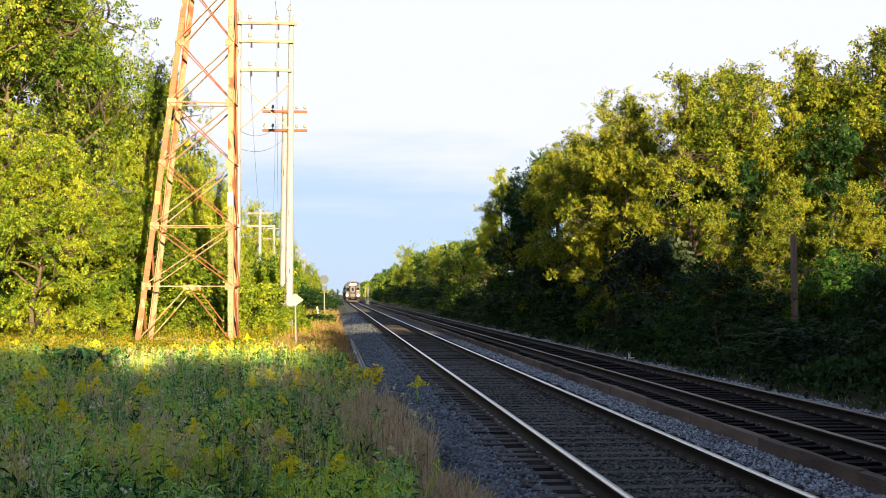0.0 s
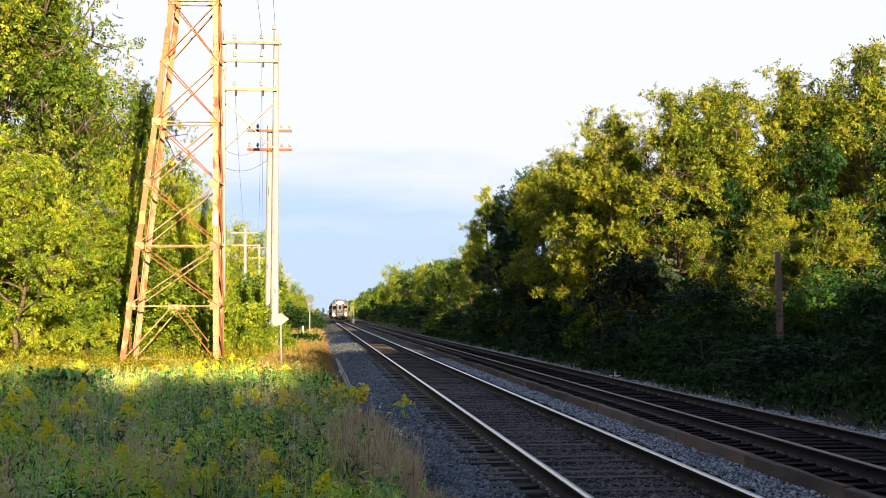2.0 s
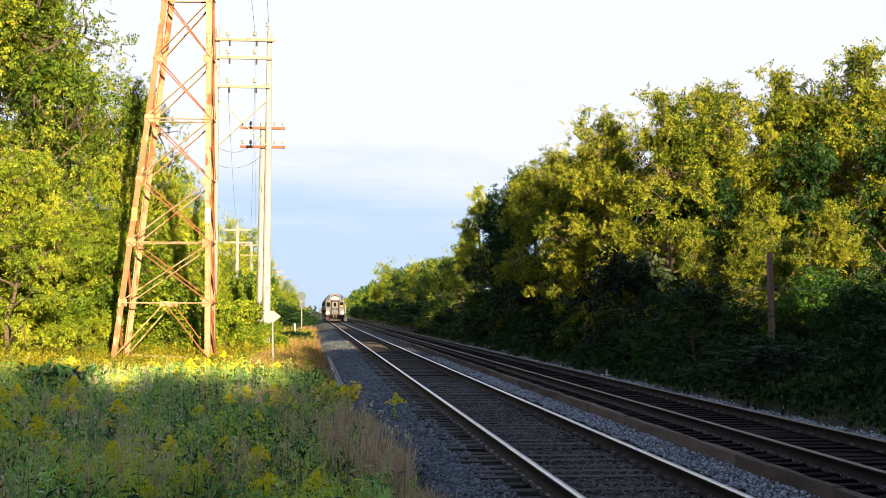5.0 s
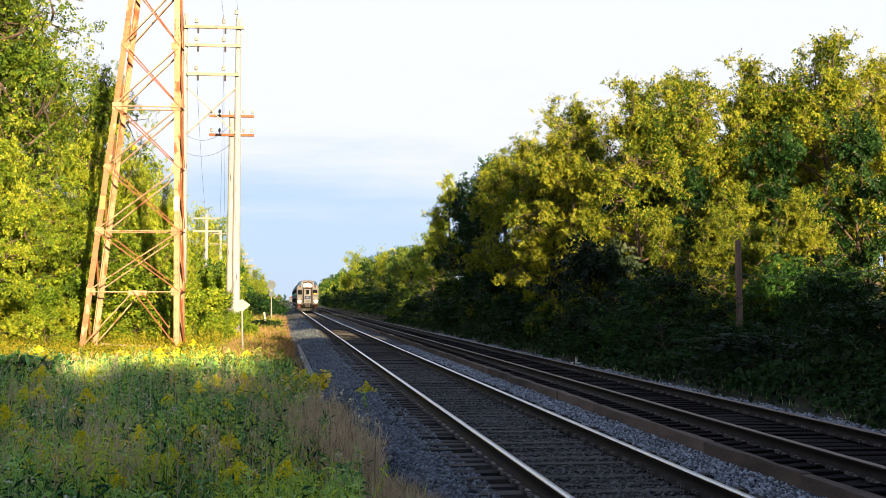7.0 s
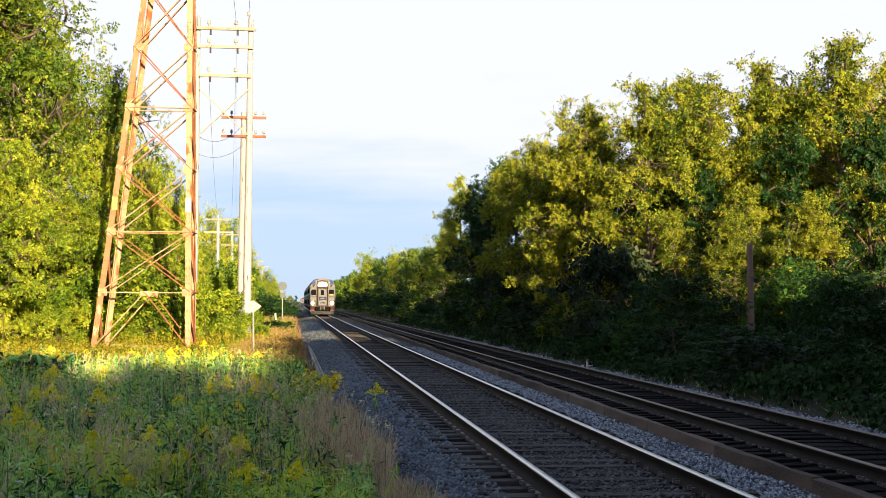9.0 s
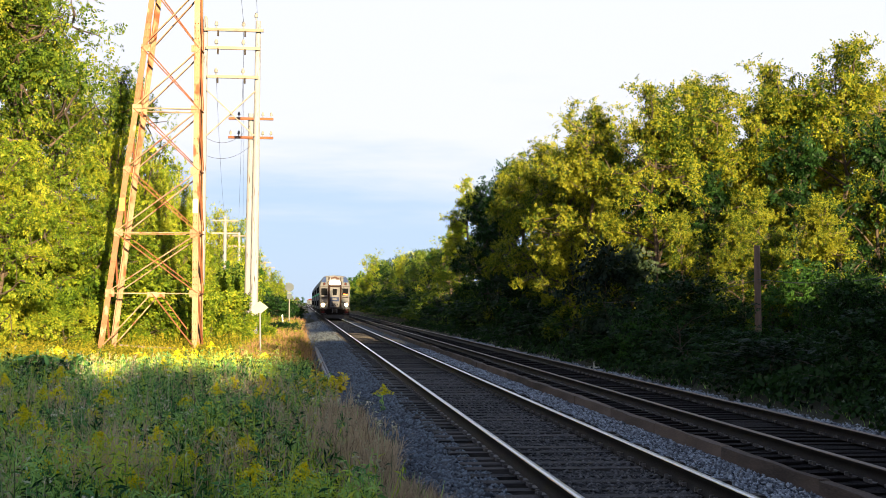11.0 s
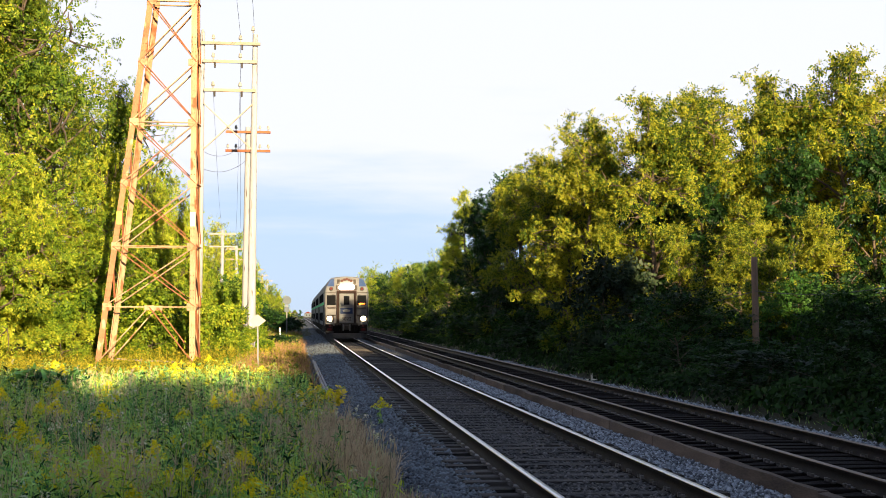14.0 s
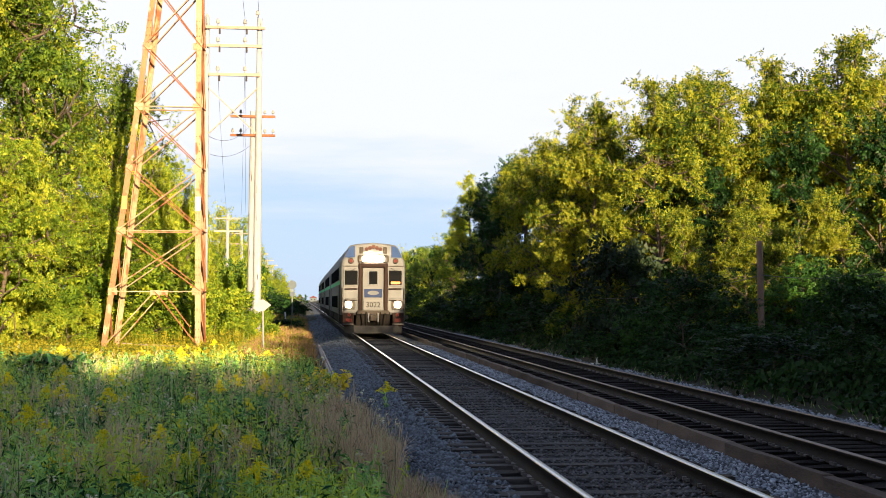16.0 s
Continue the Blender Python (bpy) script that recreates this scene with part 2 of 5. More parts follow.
# the sky's blue reflection is put into this pane's base colour
BLUEPANE = surface("painted_sky_reflection_pane", (0.02, 0.035, 0.085), (0.032, 0.055, 0.13), 0.05, 0.0, 1, 20, 0.0, 0.3, gloss=0.15)
HEAD = glowing("headlight_glow", (1.0, 0.80, 0.50), 22.0)
RED_BROWN = surface("red_brown_horn", (0.03, 0.011, 0.008), (0.06, 0.022, 0.016), 0.6, 0.1, 3, 40, 0.0, 0.3, gloss=0.15)
AMBER = glowing("amber_sign_glow", (1.0, 0.22, 0.03), 0.12)
HEAD_TOP = glowing("top_headlight_glow", (1.0, 0.84, 0.58), 45.0)

# ---- mesh helpers ----


def mesh_from(name, verts, faces, mats, smooth=False, index=None):
    """A mesh from arrays of corners and of triangles or quads."""
    me = bpy.data.meshes.new(name)
    v, f = np.asarray(verts, np.float32), np.asarray(faces, np.int32)
    k = f.shape[1]
    me.vertices.add(len(v)); me.vertices.foreach_set("co", v.ravel())
    me.loops.add(f.size); me.loops.foreach_set("vertex_index", f.ravel())
    me.polygons.add(len(f))
    me.polygons.foreach_set("loop_start", np.arange(0, f.size, k, dtype=np.int32))
    if index is not None:
        me.polygons.foreach_set("material_index", np.asarray(index, np.int32))
    if smooth:
        me.polygons.foreach_set("use_smooth", np.ones(len(f), bool))
    for m in mats:
        me.materials.append(m)
    me.update(calc_edges=True)
    return me


def part(name, data, material, parent, label=""):
    """Links a bmesh, or a mesh that is shared, as one object under a thing."""
    if isinstance(data, bmesh.types.BMesh):
        me = bpy.data.meshes.new(name)
        data.normal_update()
        data.to_mesh(me)
        data.free()
        me.materials.append(material)
    else:
        me = data
    ob = new(name, me)
    ob.parent = parent
    return tagged(ob, label)


def thing(name, label, category, m=None, group="", kind=""):
    ob = new(name)
    ob.empty_display_size = 0.3
    if m is not None:
        ob.matrix_basis = m
    return tagged(ob, label, category, group, kind)


def box(bm, x0, x1, y0, y1, z0, z1, bevel=0.0):
    vs = bmesh.ops.create_cube(bm, size=1, matrix=Matrix.Translation(((x0 + x1) / 2, (y0 + y1) / 2, (z0 + z1) / 2)) @ Matrix.Diagonal((x1 - x0, y1 - y0, z1 - z0, 1)))["verts"]
    if bevel:
        es = list({e for v in vs for e in v.link_edges})
        bmesh.ops.bevel(bm, geom=es, offset=bevel, segments=2, profile=0.5, affect="EDGES")
    return bm


def boxed(*a, **k):
    return box(bmesh.new(), *a, **k)


def beam(bm, a, b, w, d, bevel=0.0):
    """A bar of w by d from a to b."""
    a, b = Vector(a), Vector(b)
    m = Matrix.Translation((a + b) / 2) @ (b - a).to_track_quat("Z", "Y").to_matrix().to_4x4() @ Matrix.Diagonal((w, d, (b - a).length, 1))
    vs = bmesh.ops.create_cube(bm, size=1, matrix=m)["verts"]
    if bevel:
        bmesh.ops.bevel(bm, geom=list({e for v in vs for e in v.link_edges}), offset=bevel, segments=1, affect="EDGES")
    return bm


def angle_bar(bm, a, b, w, t, sx, sy):
    """A steel angle from a to b, its flanges towards sx and sy."""
    a, b = Vector(a), Vector(b)
    prof = [(0, 0), (sx * w, 0), (sx * w, sy * t), (sx * t, sy * t), (sx * t, sy * w), (0, sy * w)]
    lo = [bm.verts.new(a + Vector((x, y, 0))) for x, y in prof]
    hi = [bm.verts.new(b + Vector((x, y, 0))) for x, y in prof]
    for i in range(6):
        bm.faces.new((lo[i], lo[(i + 1) % 6], hi[(i + 1) % 6], hi[i]))
    bm.faces.new(lo[::-1]); bm.faces.new(hi)
    bmesh.ops.recalc_face_normals(bm, faces=bm.faces)
    return bm


def rod(bm, a, b, r0, r1, seg=12):
    a, b = Vector(a), Vector(b)
    m = Matrix.Translation((a + b) / 2) @ (b - a).to_track_quat("Z", "Y").to_matrix().to_4x4()
    bmesh.ops.create_cone(bm, cap_ends=True, segments=seg, radius1=r0, radius2=r1, depth=(b - a).length, matrix=m)
    return bm


def tubes(paths, sides=6):
    """Corners and quads of tapered tubes along paths of (point, radius)."""
    V, F, base = [], [], 0
    ang = np.linspace(0, 2 * np.pi, sides, endpoint=False)
    for pts, rad in paths:
        pts = np.asarray(pts, float)
        d = np.gradient(pts, axis=0)
        d /= np.linalg.norm(d, axis=1, keepdims=True) + 1e-9
        ref = np.where(np.abs(d[:, 2:3]) > 0.9, np.array([[1.0, 0, 0]]), np.array([[0, 0, 1.0]]))
        u = np.cross(d, ref); u /= np.linalg.norm(u, axis=1, keepdims=True)
        w = np.cross(d, u)
        ring = pts[:, None] + np.asarray(rad)[:, None, None] * (np.cos(ang)[None, :, None] * u[:, None] + np.sin(ang)[None, :, None] * w[:, None])
        n = len(pts)
        V.append(ring.reshape(-1, 3))
        i, j = np.meshgrid(np.arange(n - 1), np.arange(sides), indexing="ij")
        a = base + i * sides + j
        b = base + i * sides + (j + 1) % sides
        F.append(np.stack([a, b, b + sides, a + sides], -1).reshape(-1, 4))
        base += n * sides
    return np.concatenate(V), np.concatenate(F)


def leaf_quads(rng, centres, size, width=0.5, up=0.4, out=None):
    """One folded, pointed quad for each leaf."""
    n = len(centres)
    nrm = rng.normal(size=(n, 3))
    nrm[:, 2] = np.abs(nrm[:, 2]) * 0.6 + up
    if out is not None:
        nrm += out
    nrm /= np.linalg.norm(nrm, axis=1, keepdims=True)
    t = rng.normal(size=(n, 3)); t[:, 2] -= 0.35
    t -= (t * nrm).sum(1, keepdims=True) * nrm
    t /= np.linalg.norm(t, axis=1, keepdims=True) + 1e-9
    s = np.cross(nrm, t)
    L = (size * rng.uniform(0.65, 1.3, n))[:, None]
    W = L * width
    fold = nrm * L * 0.12
    v = np.stack([centres, centres + t * L * 0.45 + s * W * 0.5 + fold, centres + t * L - fold * 0.6, centres + t * L * 0.45 - s * W * 0.5 + fold], 1)
    return v.reshape(-1, 3), np.arange(4 * n).reshape(n, 4)


def sprays(rng, centres, out, size, width=0.5, up=0.35):
    """Seven leaflets in two rows along a short twig, for each centre; the leaflets of a twig face one way."""
    n = len(centres)
    unit = lambda a: a / (np.linalg.norm(a, axis=-1, keepdims=True) + 1e-9)
    axis = unit(out * 0.9 + rng.normal(size=(n, 3)) * 0.55)
    face = out * 0.55 + rng.normal(size=(n, 3)) * 0.5
    face[:, 2] += up
    face = unit(face - (face * axis).sum(1, keepdims=True) * axis)
    side = np.cross(face, axis)
    s = size * rng.uniform(0.75, 1.25, n)[:, None]
    quads = []
    for j in range(7):
        k = 0 if j == 6 else (1 if j % 2 else -1)
        d = unit(axis * (1.0 if k == 0 else 0.5) + side * k * 0.85 + np.array([[0, 0, -0.22]]) + rng.normal(size=(n, 3)) * 0.16)
        f = unit(face + rng.normal(size=(n, 3)) * 0.28)
        w = unit(np.cross(f, d)) * s * width * 0.5
        o = centres + axis * s * (0.45 + 0.62 * (j // 2)) - axis * s * 1.2
        ln = s * rng.uniform(0.8, 1.15, n)[:, None]
        quads.append(np.stack([o, o + d * ln * 0.45 + w + f * ln * 0.06, o + d * ln, o + d * ln * 0.45 - w + f * ln * 0.06], 1))
    v = np.stack(quads, 1).reshape(-1, 3)
    return v, np.arange(len(v)).reshape(-1, 4)


def blades(rng, roots, height, width, lean=0.35, curl=0.25):
    """Grass blades and stems: two quads each, bent over."""
    n = len(roots)
    a = rng.uniform(0, 2 * np.pi, n)
    h = height if np.ndim(height) else np.full(n, height)
    h = (h * rng.uniform(0.6, 1.25, n))[:, None]
    d = np.stack([np.cos(a), np.sin(a), np.zeros(n)], 1)
    lv = (rng.uniform(0.02, lean, n))[:, None]
    b = rng.uniform(0, 2 * np.pi, n)
    s = np.stack([np.cos(b), np.sin(b), np.zeros(n)], 1) * width * 0.5
    up = np.array([[0, 0, 1.0]])
    mid = roots + up * h * 0.55 + d * h * lv * 0.35
    tip = roots + up * h * (1 - curl * lv) + d * h * lv
    v = np.stack([roots - s, roots + s, mid - s * 0.75, mid + s * 0.75, tip - s * 0.2, tip + s * 0.2], 1).reshape(-1, 3)
    i = np.arange(n)[:, None] * 6
    f = np.concatenate([i + np.array([[0, 1, 3, 2]]), i + np.array([[2, 3, 5, 4]])])
    return v, f, tip, mid


def join(parts):
    V, F, k = [], [], 0
    for v, f in parts:
        V.append(v); F.append(f + k); k += len(v)
    return np.concatenate(V), np.concatenate(F)


# ---- ground, one sheet to the horizon ----


def ground_height(x, y):
    z = np.where(x < 1.4, -0.08 - 0.25 * np.clip((1.4 - x) / 1.2, 0, 1) + 0.22 * np.clip((0.2 - x) / 2.5, 0, 1), -0.32)
    z = np.where(x > 8.6, -0.32 + 0.55 * np.clip((x - 8.6) / 3.0, 0, 1), z)
    return z + 0.05 * np.sin(x * 1.7 + y * 0.6) * np.sin(y * 0.9 - x * 0.4) * (np.abs(x - 5) > 4.6)


def ground():
    xs = np.unique(np.concatenate([np.linspace(-14, 16, 76), -14 - np.geomspace(1, 2500, 22), 16 + np.geomspace(1, 2500, 22)]))
    ys = np.unique(np.concatenate([np.linspace(-5, 90, 120), -5 - np.geomspace(1, 900, 18), 90 + np.geomspace(2, 3900, 30)]))
    X, Y = np.meshgrid(xs, ys)
    v = np.stack([X, Y, ground_height(X, Y)], -1).reshape(-1, 3)
    n, mrow = len(xs), len(ys)
    i, j = np.meshgrid(np.arange(mrow - 1), np.arange(n - 1), indexing="ij")
    a = i * n + j
    f = np.stack([a, a + 1, a + n + 1, a + n], -1).reshape(-1, 4)
    tagged(new("ground", mesh_from("ground", v, f, [SOIL], True)), "weedy brown earth under the grass beside the line", "ground", kind="structure")


ground()

LINE_END = 900.0


def ridge(name, prof, y0, y1, mat, label, step=0.6, rough=0.02):
    """A long bed of stone with this cross-section, uneven near the camera."""
    rng = np.random.default_rng(5)
    ys = np.concatenate([np.arange(y0, 60, step), np.geomspace(60, y1, 40)])
    p = np.asarray(prof, float)
    v = np.zeros((len(ys), len(p), 3))
    v[..., 0] = p[None, :, 0] + rng.normal(0, rough, (len(ys), len(p)))
    v[..., 1] = ys[:, None]
    v[..., 2] = p[None, :, 1] + rng.normal(0, rough * 0.5, (len(ys), len(p)))
    n = len(p)
    i, j = np.meshgrid(np.arange(len(ys) - 1), np.arange(n - 1), indexing="ij")
    a = i * n + j
    f = np.stack([a, a + 1, a + n + 1, a + n], -1).reshape(-1, 4)
    return tagged(new(name, mesh_from(name, v.reshape(-1, 3), f, [mat], True)), label, "ballast", kind="structure")


ridge("ballast_shoulder", [(0.1, -0.36), (0.5, -0.27), (0.9, -0.19), (1.3, -0.10), (1.7, -0.05), (1.98, -0.03), (2.15, -0.12)], -30, LINE_END, BALLAST, "coarse blue-grey ballast shoulder beside the near track")
ridge("ballast_bed", [(2.13, -0.12), (2.42, -0.11), (2.6, -0.03), (3.1, -0.016), (3.7, -0.024), (4.15, -0.045)], -30, LINE_END, BALLAST_BROWN, "dirty brown ballast between the ties of the near track", rough=0.008)
ridge("ballast_between_tracks", [(4.13, -0.055), (4.5, -0.08), (4.8, -0.09), (5.22, -0.09)], -30, LINE_END, BALLAST, "pale grey ballast strip between the two tracks")
ridge("ballast_bed", [(5.3, -0.33), (5.6, -0.2), (6.3, -0.145), (7.1, -0.14), (7.9, -0.145), (8.5, -0.19)], -30, LINE_END, BED_DARK, "dark ballast bed of the far track", rough=0.012)
ridge("ballast_shoulder", [(8.48, -0.215), (8.8, -0.2), (9.1, -0.24), (9.6, -0.36)], -30, LINE_END, BALLAST, "pale gravel shoulder beyond the far track", rough=0.04)


# ---- tracks ----
def rail_mesh(top):
    """A flat-bottomed rail with a rounded head; top faces take the worn material."""
    half = [(0.070, 0.0), (0.070, 0.012), (0.012, 0.030), (0.009, 0.125), (0.034, 0.138), (0.036, 0.166), (0.028, 0.178)]
    prof = [(-x, z) for x, z in half] + [(x, z) for x, z in half[::-1]]
    n = len(prof)
    ys = np.concatenate([np.arange(-30, 120, 6.0), np.geomspace(120, LINE_END, 20)])
    v = np.array([[(x, y, z) for x, z in prof] for y in ys]).reshape(-1, 3)
    F, idx = [], []
    for i in range(len(ys) - 1):
        for j in range(n):
            F.append((i * n + j, i * n + (j + 1) % n, (i + 1) * n + (j + 1) % n, (i + 1) * n + j))
            idx.append(1 if j in (5, 6, 7) else 0)
    return mesh_from("rail", v, F, [RAIL_SIDE, top], False, idx)


def track(label, xc, z, top, tie_mat, y_far, proud):
    t = thing("railway_track", label, "railway track", pose(xc, 0, z), kind="structure")
    rm = rail_mesh(top)
    for sx in (-0.7525, 0.7525):
        r = part("rail", rm, None, t, "steel rail with a worn running surface")
        r.location = (sx, 0, 0.002)
    rng = random.Random(int(xc * 10))
    ties = []
    for k in range(3):
        bm = bmesh.new()
        box(bm, -1.3, 1.3, -0.115, 0.115, -0.17, 0.0, 0.012)
        for v in bm.verts:
            v.co += Vector((rng.uniform(-0.02, 0.02), rng.uniform(-0.008, 0.008), rng.uniform(-0.006, 0.004)))
        me = bpy.data.meshes.new("tie"); bm.to_mesh(me); bm.free(); me.materials.append(tie_mat)
        ties.append(me)
    bm = bmesh.new()
    box(bm, -0.09, 0.09, -0.1, 0.1, 0.0, 0.016)
    for x, y in ((-0.1, -0.06), (0.1, 0.06), (-0.1, 0.06), (0.1, -0.06)):
        box(bm, x - 0.02, x + 0.02, y - 0.012, y + 0.012, 0.012, 0.05)
    plate = bpy.data.meshes.new("tie_plate"); bm.to_mesh(plate); bm.free(); plate.materials.append(PLATE)
    y, n = 7.0, 0
    while n < 150:
        o = part("tie", ties[n % 3], None, t)
        o.location = (rng.uniform(-0.04, 0.04), y, proud + rng.uniform(-0.012, 0.008))
        o.rotation_euler = (0, 0, rng.uniform(-0.012, 0.012))
        if y < 45:
            for sx in (-0.7525, 0.7525):
                q = part("tie_plate", plate, None, t)
                q.location = (sx + (-0.03 if sx < 0 else 0.03), y, proud + 0.003)
        y += 0.51 + rng.uniform(-0.03, 0.03); n += 1
    bm = bmesh.new()
    while y < y_far:
        box(bm, -1.3, 1.3, y - 0.115, y + 0.115, -0.17, proud)
        y += 0.51
    tagged(part("ties_far", bm, tie_mat, t, "distant dark wooden ties"), kind="stuff")
    return t


track("near railway track with shiny rails on weathered wooden ties", 3.14, 0.0, RAIL_TOP, TIE, 170, 0.0)
track("far railway track with dull rails on dark ties", 7.08, -0.12, RAIL_DULL, TIE_DARK, 140, 0.0)


def timber_edge():
    """Low timber edging between the tracks, in uneven lengths."""
    t = thing("timber_edging", "low weathered timber edging between the two tracks", "edging", kind="structure")
    rng = random.Random(3)
    y = -6.0
    while y < 260:
        ln = rng.uniform(2.2, 3.4) if y < 60 else 12
        bm = bmesh.new()
        box(bm, -0.06, 0.06, 0, ln - 0.02, -0.3, 0.0, 0.008)
        bmesh.ops.subdivide_edges(bm, edges=[e for e in bm.edges if abs(e.verts[0].co.y - e.verts[1].co.y) > 1], cuts=6)
        for v in bm.verts:
            if v.co.z > -0.1:
                v.co.z += 0.022 * noise.noise(Vector((y + v.co.y, v.co.x * 9, 4.0))) + rng.uniform(-0.006, 0.006)
            v.co.x += 0.03 * noise.noise(Vector((y * 0.7 + v.co.y * 0.5, 2, 9)))
        o = part("timber", bm, KERB, t)
        o.location = (5.25, y, 0.075 + rng.uniform(-0.012, 0.012))
        o.rotation_euler = (0, rng.uniform(-0.05, 0.05), rng.uniform(-0.006, 0.006))
        y += ln


timber_edge()


def stones():
    """Loose ballast stones near the camera."""
    rng = np.random.default_rng(11)
    octa = np.array([(1, 0, 0), (0, 1, 0), (-1, 0, 0), (0, -1, 0), (0, 0, 1), (0, 0, -1)], float)
    tri = np.array([(0, 1, 4), (1, 2, 4), (2, 3, 4), (3, 0, 4), (1, 0, 5), (2, 1, 5), (3, 2, 5), (0, 3, 5)])

    def heap(name, x0, x1, y0, y1, n, zf, mat, label, s0=0.022, s1=0.042):
        y = y0 + (y1 - y0) * rng.random(n) ** 1.5
        x = rng.uniform(x0, x1, n)
        s = rng.uniform(s0, s1, n) * np.where(rng.random(n) > 0.97, 1.6, 1)
        v = octa[None] * rng.uniform(0.6, 1.25, (n, 6, 1)) + rng.normal(0, 0.16, (n, 6, 3))
        a = rng.uniform(0, 6.28, n)
        c, d = np.cos(a)[:, None], np.sin(a)[:, None]
        v = np.stack([v[..., 0] * c - v[..., 1] * d, v[..., 0] * d + v[..., 1] * c + 0.3 * v[..., 2], v[..., 2] * 0.75], -1) * s[:, None, None]
        v += np.stack([x, y, zf(x) + s * 0.25], -1)[:, None]
        f = (np.arange(n)[:, None, None] * 6 + tri[None]).reshape(-1, 3)
        tagged(new(name, mesh_from(name, v.reshape(-1, 3), f, [mat])), label, "stones", kind="stuff")

    heap("ballast_stones", 0.25, 2.04, 8, 66, 34000, lambda x: np.interp(x, [0.1, 0.5, 0.9, 1.3, 1.7, 2.0], [-0.36, -0.27, -0.19, -0.10, -0.05, -0.03]), STONE, "loose angular blue-grey ballast stones", 0.02, 0.038)
    heap("ballast_stones", 0.3, 1.95, 60, 130, 6500, lambda x: np.interp(x, [0.1, 0.5, 0.9, 1.3, 1.7, 2.0], [-0.36, -0.27, -0.19, -0.10, -0.05, -0.03]), STONE, "coarse dark ballast stones further down the line", 0.04, 0.075)
    heap("ballast_stones", 4.3, 5.2, 10, 56, 13000, lambda x: np.interp(x, [4.13, 4.5, 4.8, 5.2], [-0.055, -0.08, -0.09, -0.09]), STONE_PALE, "pale angular ballast stones between the tracks", 0.016, 0.032)
    heap("ballast_stones", 2.5, 4.3, 9, 36, 11000, lambda x: np.full_like(x, -0.018), STONE_BROWN, "brown stained stones lying between the ties", 0.016, 0.032)
    heap("ballast_stones", 8.4, 9.4, 16, 80, 8000, lambda x: np.full_like(x, -0.22), STONE_PALE, "pale gravel along the far track", 0.025, 0.05)


def stone_mat(name, dark, light):
    m, nt, b, N, L = nodes_of(name)
    g = N("ShaderNodeNewGeometry")
    r = N("ShaderNodeValToRGB")
    r.color_ramp.elements[0].color, r.color_ramp.elements[1].color = (*dark, 1), (*light, 1)
    L(g.outputs["Random Per Island"], r.inputs[0]); L(r.outputs[0], b.inputs["Base Color"])
    n = N("ShaderNodeTexNoise"); n.inputs["Scale"].default_value = 90
    co = N("ShaderNodeTexCoord"); L(co.outputs["Object"], n.inputs[0])
    bp = N("ShaderNodeBump"); bp.inputs["Strength"].default_value = 0.4; bp.inputs["Distance"].default_value = 0.006
    L(n.outputs[0], bp.inputs["Height"]); L(bp.outputs[0], b.inputs["Normal"])
    b.inputs["Roughness"].default_value = 0.75
    return m


STONE = stone_mat("stone_grey", (0.004, 0.006, 0.010), (0.145, 0.178, 0.20))
STONE_PALE = stone_mat("stone_pale", (0.02, 0.024, 0.034), (0.35, 0.39, 0.42))
STONE_BROWN = stone_mat("stone_brown", (0.005, 0.005, 0.005), (0.10, 0.094, 0.088))
stones()

# ---- trees ----


TOPS = {}


